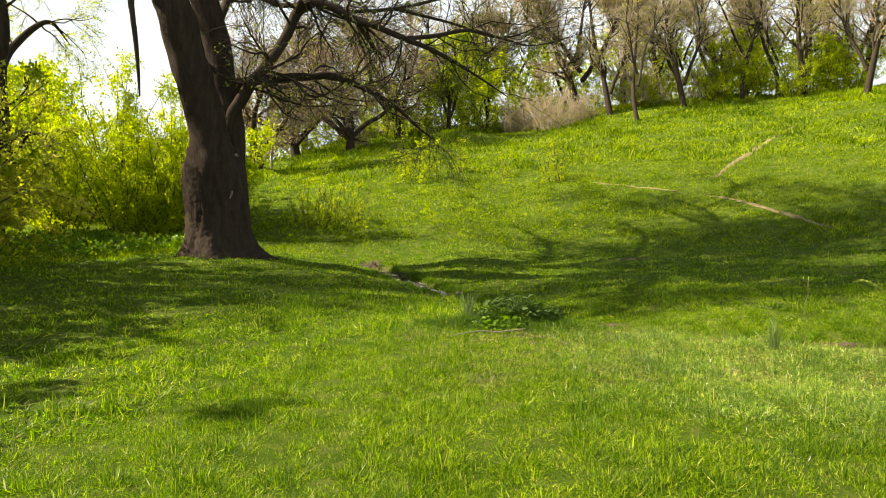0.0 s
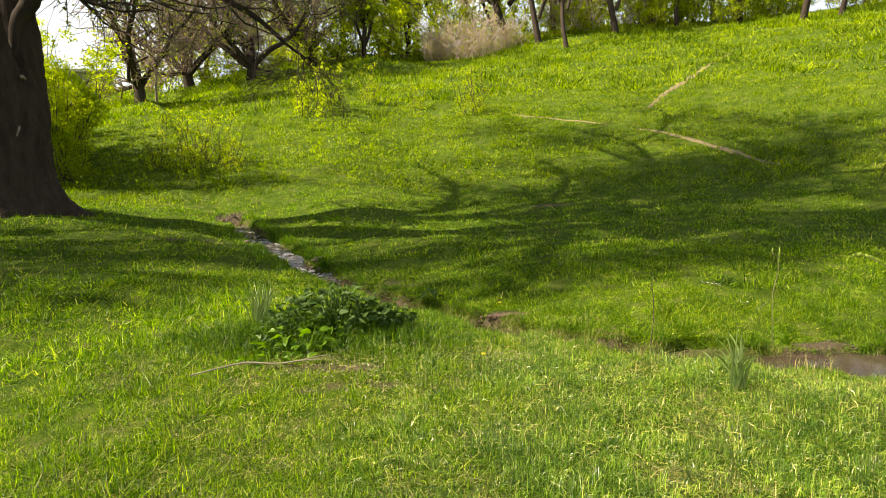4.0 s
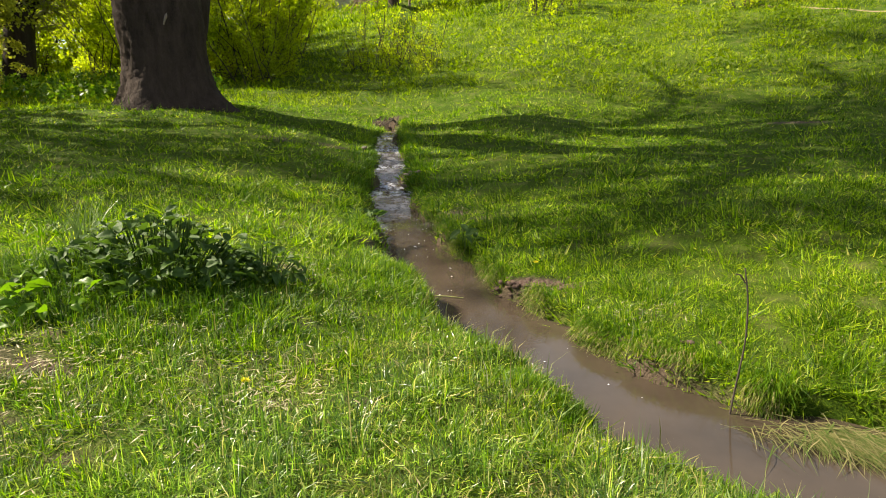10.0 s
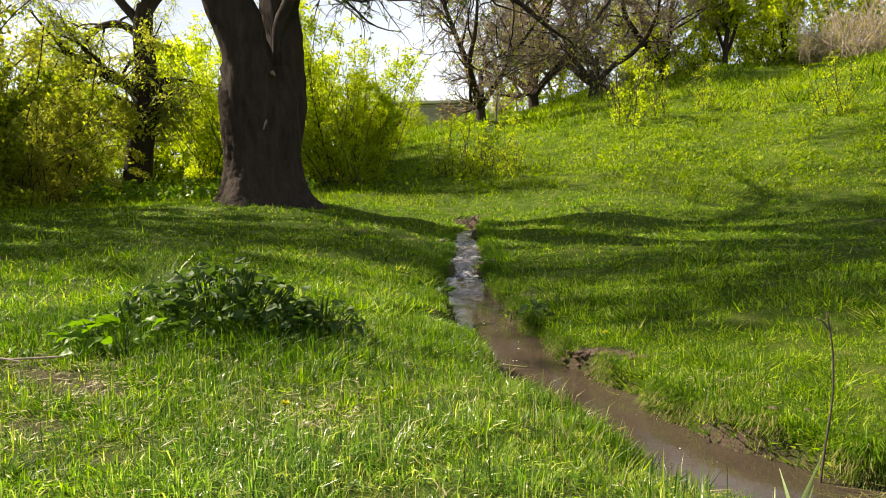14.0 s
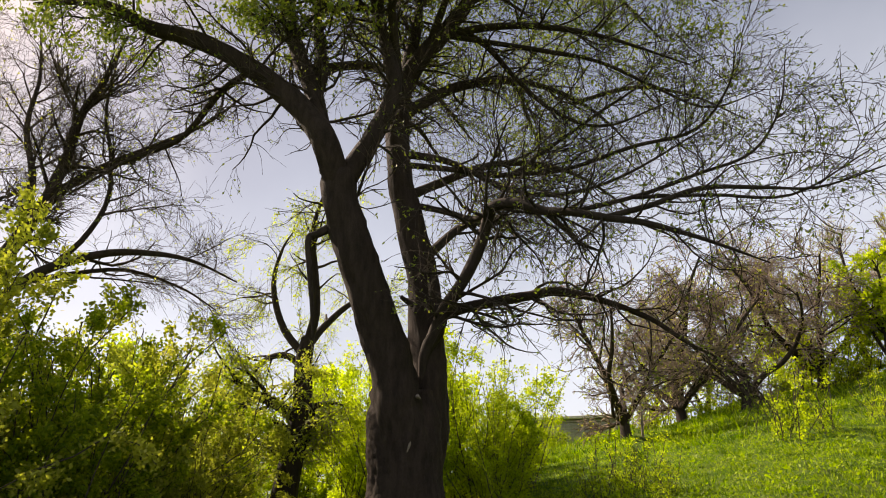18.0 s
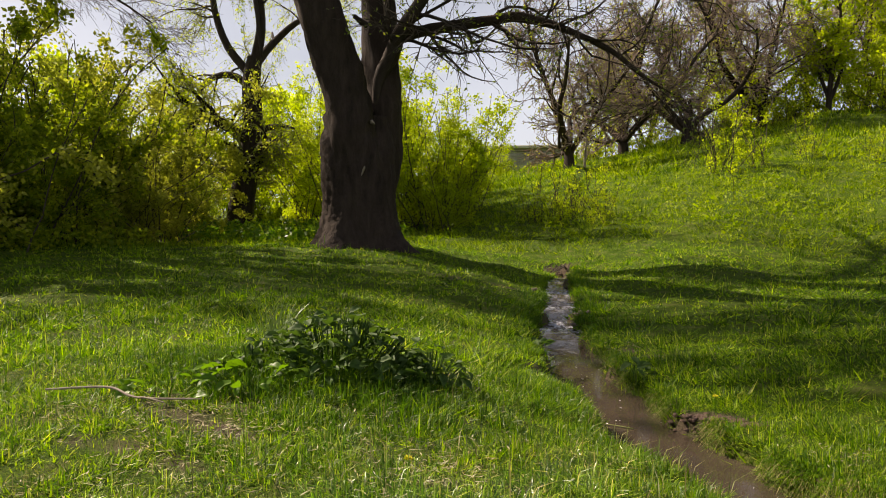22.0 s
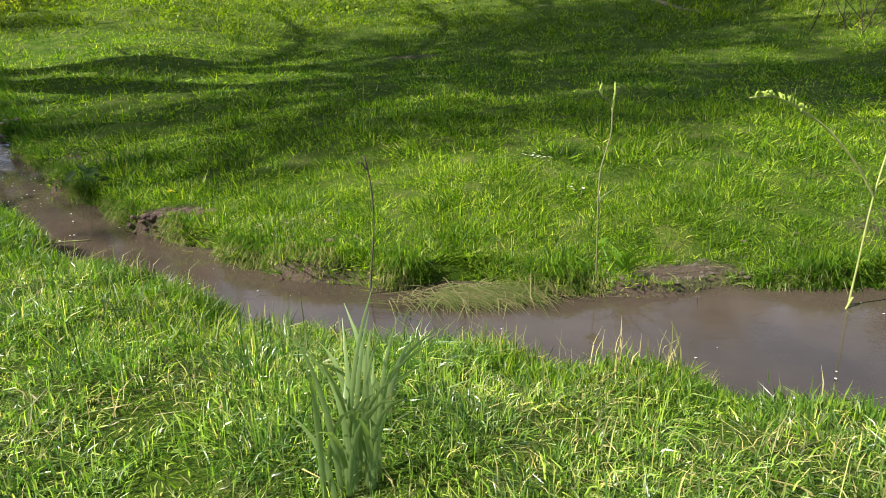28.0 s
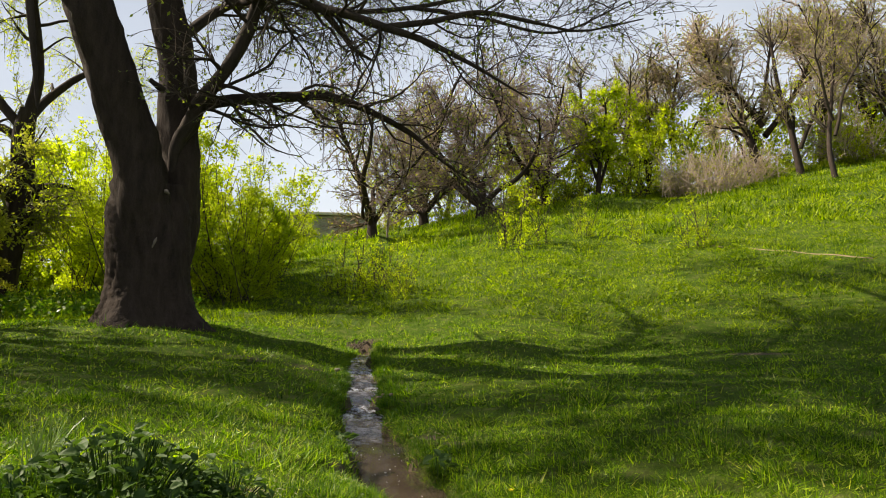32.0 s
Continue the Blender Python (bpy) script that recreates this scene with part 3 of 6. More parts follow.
def willow_trunk():
    """The short thick bole with root flare and furrowed bark, parting into two stems."""
    rings, sides = 64, 72
    zs = np.concatenate([np.linspace(-0.5, 0.9, 26, endpoint=False), np.linspace(0.9, 3.05, rings - 26)])
    turn = np.linspace(0, 2 * np.pi, sides, endpoint=False)
    T, ZZ = np.meshgrid(turn, zs)
    flare = np.exp(-np.maximum(ZZ + 0.05, 0) / 0.36)
    roots = 0.55 + 0.45 * np.cos(5 * T + 0.7) + 0.35 * np.cos(3 * T - 1.1) + 0.2 * np.cos(8 * T)
    r = 0.80 + 0.10 * np.clip((ZZ - 1.3) / 1.7, 0, 1) * np.abs(np.cos(T - 1.35)) + flare * (0.34 + 0.36 * roots)
    r *= 1 + 0.05 * np.cos(3 * T + 0.4 * ZZ)
    furrow = np.zeros_like(r)
    for _ in range(46):
        a, w, z0, z1 = rng.uniform(0, 2 * np.pi), rng.uniform(0.03, 0.07), rng.uniform(-0.3, 2.6), rng.uniform(0.4, 1.6)
        d = np.angle(np.exp(1j * (T - a - 0.12 * np.sin(2.5 * ZZ + a))))
        furrow += np.exp(-((d / w) ** 2)) * np.exp(-(((ZZ - z0) / z1) ** 2)) * rng.choice([1, -1])
    r += 0.032 * np.clip(furrow, -1.6, 1.6) + 0.012 * rng.normal(size=r.shape)
    crease = np.exp(-((np.abs(np.angle(np.exp(1j * (T - 1.35 - np.pi / 2)))) / 0.35) ** 2)) + np.exp(-((np.abs(np.angle(np.exp(1j * (T - 1.35 + np.pi / 2)))) / 0.35) ** 2))
    r -= 0.24 * crease * smooth(1.6, 3.0, ZZ)
    r *= 1 - 0.2 * smooth(2.3, 3.05, ZZ)
    lean = 0.02 * np.clip(ZZ, 0, 4)
    v = np.stack([r * np.cos(T) - lean, r * np.sin(T), ZZ], -1).reshape(-1, 3)
    n = np.arange(rings * sides).reshape(rings, sides)
    quads = np.stack([n[:-1], np.roll(n, -1, 1)[:-1], np.roll(n, -1, 1)[1:], n[1:]], -1).reshape(-1, 4)
    cap = np.array([[(rings - 1) * sides + j, (rings - 1) * sides + (j + 1) % sides, rings * sides] for j in range(sides)])
    return mesh_from("trunk", np.concatenate([v, [[0, 0, 3.0]]]), [quads, cap], WILLOW_BARK)


part("trunk", willow_trunk(), willow)
WILLOW_LIMBS = [
    [(-6.2, 18.8, 1.2, 0.4), (-6.21, 18.64, 2.5, 0.56), (-6.23, 18.5, 3.34, 0.55), (-6.28, 18.39, 3.98, 0.52), (-6.42, 18.07, 5.03, 0.475), (-6.54, 17.75, 5.88, 0.465), (-6.7, 17.41, 6.93, 0.45), (-6.87, 17.23, 7.63, 0.428), (-6.94, 17.09, 8.65, 0.398)],
    [(-6.93, 17.15, 8.24, 0.306), (-6.96, 16.65, 9.3, 0.323), (-7.63, 16.36, 10.43, 0.296), (-8.56, 15.81, 11.51, 0.272), (-9.49, 15.23, 12.35, 0.243), (-10.4, 14.63, 12.92, 0.219), (-11.3, 14.03, 13.32, 0.191), (-12.45, 13.16, 14.15, 0.113), (-13.97, 12.06, 14.24, 0.039)],
    [(-9.52, 16.06, 12.21, 0.104), (-10.25, 15.69, 11.63, 0.095), (-11.06, 15.23, 10.33, 0.073), (-12.2, 14.46, 9.71, 0.05), (-13.37, 13.65, 8.79, 0.019)],
    [(-7.06, 16.95, 8.75, 0.255), (-7.21, 16.87, 9.49, 0.24), (-7.65, 16.8, 11.01, 0.235), (-8.15, 16.67, 12.36, 0.214), (-8.69, 16.52, 13.99, 0.163), (-9.15, 16.43, 16.17, 0.071)],
    [(-7.54, 16.71, 10.69, 0.184), (-7.78, 17.14, 12.12, 0.184), (-8.31, 17.32, 13.96, 0.143), (-8.75, 17.56, 16.2, 0.051)],
    [(-6.87, 17.15, 8.34, 0.286), (-6.51, 17.62, 9.51, 0.245), (-6.29, 17.97, 10.4, 0.222), (-6.16, 18.23, 11.52, 0.204), (-6.42, 18.17, 12.85, 0.163), (-6.83, 17.99, 14.84, 0.071)],
    [(-6.12, 19.1, 1, 0.3), (-6, 19.33, 2.2, 0.42), (-6.03, 19.43, 3.47, 0.44), (-6.07, 19.47, 4.18, 0.43), (-6.24, 19.53, 5.42, 0.41), (-6.36, 19.63, 6.51, 0.4), (-6.76, 19.56, 8.26, 0.377), (-7, 19.47, 9.63, 0.344), (-7.12, 19.47, 11.3, 0.328), (-7.11, 19.6, 12.48, 0.33), (-6.68, 20.07, 13.75, 0.286), (-6.01, 20.77, 15.11, 0.242), (-5.43, 21.37, 16.76, 0.154), (-4.56, 22.23, 19.03, 0.044)],
    [(-7.01, 19.57, 12.33, 0.22), (-7, 19.88, 13.77, 0.209), (-6.96, 20.2, 15.41, 0.165), (-6.99, 20.46, 17.39, 0.055)],
    [(-6, 19.12, 3.5, 0.06), (-5.93, 19.09, 4.1, 0.11), (-5.84, 19.15, 4.55, 0.15), (-5.6, 19.17, 4.83, 0.165), (-5.27, 19.06, 5.3, 0.163), (-4.8, 19.07, 5.82, 0.151), (-4.32, 19.1, 6.49, 0.14), (-3.92, 19.03, 7.22, 0.134), (-3.57, 18.82, 7.43, 0.138), (-2.95, 18.82, 7.29, 0.115), (-2.31, 18.82, 6.93, 0.101), (-1.71, 18.8, 6.72, 0.084), (-0.99, 18.85, 6.42, 0.077), (-0.22, 18.94, 6.11, 0.061), (0.52, 18.98, 5.7, 0.046), (1.11, 18.91, 5.3, 0.031), (1.82, 18.93, 4.81, 0.013)],
    [(-0.98, 18.82, 6.4, 0.064), (-0.13, 19.15, 6.54, 0.059), (0.8, 19.57, 6.79, 0.048), (1.86, 20.05, 6.65, 0.036), (2.71, 20.34, 6.51, 0.024), (3.87, 20.97, 6.88, 0.013)],
    [(-2.29, 18.77, 6.9, 0.074), (-1.97, 19.12, 6.46, 0.061), (-1.83, 19.35, 6.23, 0.049), (-1.55, 19.71, 6.08, 0.025)],
    [(-5.93, 19.55, 5.38, 0.152), (-5.8, 19.65, 5.42, 0.152), (-5.33, 19.9, 5.56, 0.139), (-4.62, 20.35, 5.72, 0.125), (-3.9, 20.79, 5.82, 0.118), (-3.35, 21.08, 5.88, 0.119), (-2.68, 21.41, 5.69, 0.09), (-2.09, 21.66, 5.41, 0.076), (-1.4, 21.96, 5, 0.061), (-0.75, 22.19, 4.4, 0.041), (-0.22, 22.38, 4.02, 0.02)],
    [(-6.94, 19.51, 10.24, 0.111), (-6.07, 20.03, 10.01, 0.095), (-5.39, 20.41, 9.6, 0.077), (-4.5, 20.97, 8.95, 0.061), (-3.39, 21.72, 8.74, 0.054), (-2, 22.71, 9.21, 0.04), (-0.1, 24.12, 10.58, 0.022)],
    [(-6.17, 20.71, 15.06, 0.111), (-5.27, 21.33, 14.28, 0.09), (-4.59, 21.77, 13.11, 0.07), (-3.69, 22.38, 11.81, 0.059), (-2.52, 23.23, 11.22, 0.043), (-1, 24.39, 11.98, 0.022)],
    [(-6.55, 19.67, 8.59, 0.094), (-6.37, 19.68, 8.52, 0.09), (-5.41, 19.49, 8.02, 0.079), (-4.47, 19.27, 7.5, 0.068), (-3.71, 18.89, 7.4, 0.058)],
    [(-6.81, 17.31, 7.32, 0.112), (-7.08, 17.11, 7.28, 0.109), (-7.32, 16.86, 7.09, 0.095), (-7.44, 16.71, 6.95, 0.081), (-7.42, 16.77, 6.21, 0.059), (-7.43, 16.9, 5.42, 0.046), (-7.47, 17.03, 4.67, 0.021)],
    [(-6.2, 19.05, 5.64, 0.076), (-6.25, 18.91, 5.69, 0.068), (-6.38, 18.81, 5.82, 0.049)],
    [(-7.1, 19.45, 11.12, 0.132), (-7.54, 20.44, 11.89, 0.11), (-8.09, 21.76, 12.44, 0.077), (-8.53, 23.3, 12.22, 0.033)],
    [(-6.55, 20.22, 14.09, 0.132), (-5.45, 19.78, 15.19, 0.11), (-4.02, 19.12, 15.63, 0.066), (-2.48, 18.46, 15.08, 0.022)],
    # most limbs from here are unseen back and upper ones, added for shade
    [(-7.04, 19.56, 11.56, 0.176), (-6.55, 21.76, 13.54, 0.154), (-5.67, 24.62, 14.86, 0.11), (-4.68, 27.48, 14.86, 0.066), (-3.91, 29.9, 13.76, 0.022)],
    [(-8.03, 16.8, 12.02, 0.143), (-8.24, 19.65, 13.85, 0.122), (-8.44, 22.71, 14.67, 0.082), (-8.85, 25.77, 14.26, 0.031)],
    [(-5.67, 21.1, 15.96, 0.132), (-3.91, 22.86, 17.28, 0.11), (-1.71, 24.84, 17.5, 0.077), (0.49, 26.6, 16.4, 0.022)],
    [(-6.22, 20.55, 14.64, 0.132), (-4.35, 21.54, 14.64, 0.11), (-2.15, 22.42, 13.76, 0.066), (0.05, 23.3, 12.22, 0.022)],
    [(-5.45, 21.32, 16.62, 0.143), (-4.13, 20.22, 18.38, 0.121), (-2.37, 18.9, 19.26, 0.088), (-0.61, 17.58, 19.04, 0.033)],
    [(-8.44, 17.41, 14.67, 0.122), (-8.85, 19.45, 16.3, 0.102), (-8.65, 21.9, 17.32, 0.071), (-8.03, 24.34, 17.12, 0.031)],
    [(-6.99, 20.33, 16.18, 0.132), (-6.99, 22.2, 17.94, 0.11), (-6.55, 24.62, 19.04, 0.077), (-5.89, 27.26, 18.82, 0.033)],
    [(-5.01, 21.76, 17.72, 0.132), (-3.91, 23.96, 18.82, 0.11), (-3.03, 26.6, 18.82, 0.077), (-2.15, 29.02, 17.72, 0.033)],
    [(-7.12, 17.82, 14.26, 0.122), (-7.22, 17.2, 16.3, 0.102), (-6.81, 16.18, 18.14, 0.071), (-6.4, 15.37, 19.36, 0.031)],
    [(-5.89, 24.62, 14.64, 0.099), (-7.21, 27.04, 15.74, 0.088), (-8.09, 29.46, 15.96, 0.055), (-8.75, 31.88, 15.3, 0.022)],
    [(-6.37, 19.7, 7.04, 0.143), (-6.55, 21.76, 8.7, 0.11), (-6.99, 24.18, 9.8, 0.077), (-7.43, 26.82, 10.02, 0.033)],
    [(-6.88, 19.56, 8.92, 0.143), (-5.45, 21.98, 10.46, 0.11), (-4.35, 24.62, 10.9, 0.066), (-3.47, 27.26, 10.24, 0.022)],
    [(-5.01, 26.82, 14.86, 0.088), (-3.25, 28.58, 15.74, 0.077), (-1.71, 30.56, 15.74, 0.044), (-0.39, 32.32, 15.08, 0.022)],
    [(-2.71, 20.92, 7.76, 0.06), (-1.42, 21.78, 8.08, 0.055), (-0.09, 22.61, 8.6, 0.045), (1.14, 23.39, 9.14, 0.035), (1.91, 23.91, 10.4, 0.025), (2.29, 24.25, 12.16, 0.012)],
    [(-1.42, 21.78, 8.08, 0.05), (0.39, 21.91, 7.64, 0.04), (1.99, 21.9, 7.15, 0.03), (3.58, 21.83, 7.65, 0.012)],
    [(-6.9, 19.5, 9.9, 0.09), (-5.8, 20.25, 9.69, 0.08), (-4.72, 21.43, 9.65, 0.07), (-4.01, 22.18, 10.43, 0.06), (-2.67, 23.34, 11.79, 0.045), (-1.31, 24.25, 13.07, 0.03), (-1, 24.65, 15.26, 0.012)],
    [(-6.2, 20.6, 14.6, 0.08), (-3.75, 22.2, 13.83, 0.07), (-2.36, 23.03, 13.26, 0.055), (-1.15, 23.56, 12.23, 0.045), (0.21, 23.72, 10.99, 0.03), (1.62, 23.87, 11.01, 0.012)],
    [(-4.72, 21.43, 9.65, 0.06), (-3.31, 22.08, 9.61, 0.06), (-1.44, 22.31, 9.75, 0.05), (0.15, 22.37, 9.68, 0.04), (1.16, 22.17, 10.46, 0.025), (1.48, 22.03, 11.38, 0.012)],
    # unseen upper limbs, placed to drop shade on the far bank
    [(-6.61, 18.12, 13.85, 0.133), (-5.7, 16.9, 15.4, 0.112), (-4.6, 15.7, 16.7, 0.082), (-3.4, 14.5, 17.2, 0.031)],
    [(-7.04, 19.56, 11.89, 0.143), (-5.9, 17.8, 13.6, 0.121), (-4.6, 16.4, 15, 0.088), (-3.2, 15.2, 15.6, 0.033)],
    [(-6.61, 18.12, 13.9, 0.13), (-6.4, 16.6, 15.8, 0.11), (-6, 15.2, 17.2, 0.08), (-5.4, 13.9, 18, 0.03)],
    [(-8.5, 16.6, 13.7, 0.12), (-8.2, 15.4, 15.6, 0.1), (-7.6, 14.3, 17.2, 0.07), (-6.8, 13.4, 18.2, 0.03)],
    [(-7.6, 14.3, 17.2, 0.07), (-8.8, 13.7, 17, 0.06), (-10, 13.2, 16.3, 0.045), (-11.2, 12.9, 15, 0.02)],
    [(-6, 15.2, 17.2, 0.08), (-5, 14.2, 16.9, 0.06), (-3.9, 13.5, 16.2, 0.045), (-2.8, 13, 15.2, 0.02)],
    [(-8.2, 15.4, 15.6, 0.09), (-9, 14.8, 16.6, 0.07), (-10, 14.5, 17, 0.05), (-11.2, 14.2, 16.6, 0.02)],
    [(-6.4, 16.6, 15.8, 0.09), (-5.4, 15.8, 17.2, 0.07), (-4.2, 15, 18.2, 0.05), (-3, 14.4, 18.6, 0.02)],
    [(-7.6, 14.3, 17.2, 0.07), (-7, 13.7, 18, 0.05), (-6, 13.2, 18.4, 0.04), (-4.8, 12.9, 18.2, 0.02)],
]
for points in WILLOW_LIMBS:
    p = local(points)
    part("limb", limb_mesh("limb", p, WILLOW_BARK if p[0][3] > 0.15 else DARK_BARK, max(14, 4 * len(p)), 18 if p[0][3] > 0.25 else 10), willow)
gen = np.random.default_rng(11)
main = np.stack([resample(local(p), 25) for p in WILLOW_LIMBS if len(p) > 3])
thin = np.concatenate([main[1:5], main[5:6], main[7:14], main[16:]])
base_p, base_r = thin[:, :, :3], np.maximum(thin[:, :, 3], 0.02)
late = np.stack([resample(main[6][14:], 25), resample(main[0][18:], 25)])
base_p, base_r = np.concatenate([base_p, late[:, :, :3]]), np.concatenate([base_r, np.maximum(late[:, :, 3], 0.02)])
b1, r1 = grow(base_p, np.minimum(base_r, 0.11), 820, gen, (0.2, 1.0), (1.2, 3.8), 0.42, (25, 80), 0.03, 0.2, 8, 0.25)
b2, r2 = grow(b1, r1, 5800, gen, (0.1, 1.0), (0.7, 1.9), 0.55, (25, 70), -0.04, 0.2, 6, 0.35)
b3, r3 = grow(b2, r2, 18500, gen, (0.1, 1.0), (0.35, 1.0), 0.7, (20, 65), -0.07, 0.22, 2, 0.4)
tagged(part("branchwork", mesh_from("branchwork", *tubes(b1, np.maximum(r1, 0.009), 5), DARK_BARK), willow, "dark spreading side branches"), kind="stuff")
tagged(part("crown", mesh_from("crown", *join(tubes(b2, np.maximum(r2, 0.006), 3), tubes(b3, np.maximum(r3, 0.0042), 3)), TWIG_BARK), willow, "fine drooping twigs"), kind="stuff")
which = gen.integers(0, len(b3), 32000)
spot, way, _ = along_path(b3, r3, which, gen.uniform(0.2, 1, len(which)))
# bigger leaves above the view, added to thicken the crown's shadow
high = b3[gen.integers(0, len(b3), 290000)]
high = high[((high[:, 0, 2] > 14.6) & (gen.uniform(size=len(high)) < 0.3)) | ((high[:, 0, 1] < -2.0) & (high[:, 0, 2] > 12.6)), -1]
leafage = np.concatenate([spot, high + gen.normal(size=high.shape) * 0.12])
headings = np.concatenate([way, np.zeros(high.shape)]) + gen.normal(size=leafage.shape) * 0.7
tagged(part("foliage", mesh_from("foliage", *leaf_quads(leafage, headings, np.concatenate([gen.uniform(0.05, 0.115, len(spot)), gen.uniform(0.08, 0.18, len(high))]), 0.27, gen), WILLOW_LEAF), willow, "small young grey-green leaves, larger unseen ones added high up for shade"), kind="stuff")
# torn spots in the bark
for x, y, z, tall, wide, turn in ((-5.68, 18.29, 2.22, 0.24, 0.05, 20), (-5.56, 18.46, 3.28, 0.14, 0.08, -50)):
    bm = bmesh.new()
    bmesh.ops.create_icosphere(bm, subdivisions=2, radius=0.5)
    for v in bm.verts:
        v.co = Vector((v.co.x * wide * (1 + 0.4 * math.sin(9 * v.co.z)), v.co.y * 0.16, v.co.z * tall))
    mesh = bpy.data.meshes.new("bark_scar")
    bm.to_mesh(mesh)
    bm.free()
    mesh.materials.append(TORN_WOOD)
    part("bark_scar", mesh, willow, "torn patch of bark with pale bare wood", pose(x - WX0, y - WY0, z - WZ0, 0, turn, 40))


# ---- other trees ----
def wood(stems, stem_sides, mat, name="trunk"):
    """One mesh of stems, each a list of x, y, z, radius."""
    pieces = []
    for points in stems:
        p = resample(points, max(8, 3 * len(points)))
        pieces.append(tubes(p[None, :, :3], np.maximum(p[None, :, 3], 0.006), stem_sides))
    return mesh_from(name, *join(*pieces), mat)


def random_stem(gen, base, height_m, r, lean, crook=0.12, steps=6):
    pts, p, way = [], np.array(base, float), np.array([lean[0], lean[1], 1.0])
    for i in range(steps + 1):
        pts.append((*p, r * (1 - 0.75 * i / steps)))
        way = way + gen.normal(size=3) * crook
        way[2] = max(way[2], 0.5)
        p = p + way / np.linalg.norm(way) * height_m / steps
    return pts


def make_tree(name, seed, label, category, stems, trunk_mat, twig_mat, levels, leaf=None, leaves=0, leaf_size=(0.08, 0.14), place=(0, 0, 0), group="", min_r=0.012, leaf_label="", leaf_width=0.3):
    """A tree: trunk, branches, twigs and leaves. levels: what grow() takes, one a level."""
    gen = np.random.default_rng(seed)
    tree = thing(name, place, label, category, group)
    part("trunk", wood(stems, 9, trunk_mat), tree)
    p = np.stack([resample(s, 15) for s in stems])
    paths, radii = p[:, :, :3], np.maximum(p[:, :, 3], 0.02)
    fine = []
    for depth, (count, how) in enumerate(levels):
        paths, radii = grow(paths, radii, count, gen, **how)
        keep = np.maximum(radii, min_r * (0.75 ** depth))
        piece = tubes(paths, keep, 4 if depth == 0 else 3)
        if depth == 0:
            tagged(part("branchwork", mesh_from("branchwork", *piece, trunk_mat), tree), kind="stuff")
        else:
            fine.append(piece)
    if fine:
        tagged(part("crown", mesh_from("crown", *join(*fine), twig_mat), tree), kind="stuff")
    if leaf:
        which = gen.integers(0, len(paths), leaves)
        spot, way, _ = along_path(paths, radii, which, gen.uniform(0.1, 1, leaves))
        spot = spot + gen.normal(size=spot.shape) * leaf_size[1] * 0.5
        tagged(part("foliage", mesh_from("foliage", *leaf_quads(spot, way * 0.5 + gen.normal(size=spot.shape), gen.uniform(*leaf_size, leaves), leaf_width, gen), leaf), tree, leaf_label), kind="stuff")
    return tree


def stand(x, y, turn=0, size=1.0, sink=0.08, lean=0):
    z = float(height(np.array(x), np.array(y)))
    return Matrix.Translation((x, y, z - sink)) @ pose(0, 0, 0, lean, 0, turn) @ Matrix.Scale(size, 4)


def plant(tree, spots):
    """The first spot moves the tree itself, the others take copies."""
    tree.matrix_world = stand(*spots[0])
    for spot in spots[1:]:
        copy_thing(tree, stand(*spot))


g = np.random.default_rng(21)
# tall bare trees along the crest
bare_a = make_tree("bare_tree", 31, "tall leafless tree with a slender dark trunk and fine twigs", "tree",
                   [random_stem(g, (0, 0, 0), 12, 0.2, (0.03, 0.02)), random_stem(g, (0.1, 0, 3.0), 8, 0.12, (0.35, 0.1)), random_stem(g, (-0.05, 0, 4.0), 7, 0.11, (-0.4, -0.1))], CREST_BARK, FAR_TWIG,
                   [(34, dict(span=(0.3, 1), length=(2.2, 4.6), thick=0.55, angle=(25, 60), lift=0.10, wander=0.16, steps=6)),
                    (230, dict(span=(0.15, 1), length=(0.9, 2.2), thick=0.6, angle=(25, 60), lift=0.05, wander=0.2, steps=4)),
                    (560, dict(span=(0.2, 1), length=(0.5, 1.3), thick=0.7, angle=(20, 60), lift=0.02, wander=0.2, steps=2))], OLIVE_LEAF, 1100, (0.10, 0.2), group="trees along the hill crest", min_r=0.028)
bare_b = make_tree("bare_tree", 32, "tall forked leafless tree with dark bark on the hill crest", "tree",
                   [random_stem(g, (0, 0, 0), 11, 0.26, (-0.06, 0.05), 0.16), random_stem(g, (0, 0, 1.8), 9.5, 0.15, (0.3, -0.1), 0.14)], CREST_BARK, FAR_TWIG,
                   [(40, dict(span=(0.25, 1), length=(2.0, 4.2), thick=0.55, angle=(25, 65), lift=0.12, wander=0.18, steps=6)),
                    (240, dict(span=(0.15, 1), length=(0.9, 2.0), thick=0.6, angle=(25, 60), lift=0.04, wander=0.2, steps=4)),
                    (560, dict(span=(0.2, 1), length=(0.5, 1.2), thick=0.7, angle=(20, 60), lift=0.02, wander=0.2, steps=2))], OLIVE_LEAF, 1500, (0.10, 0.2), group="trees along the hill crest", min_r=0.028)
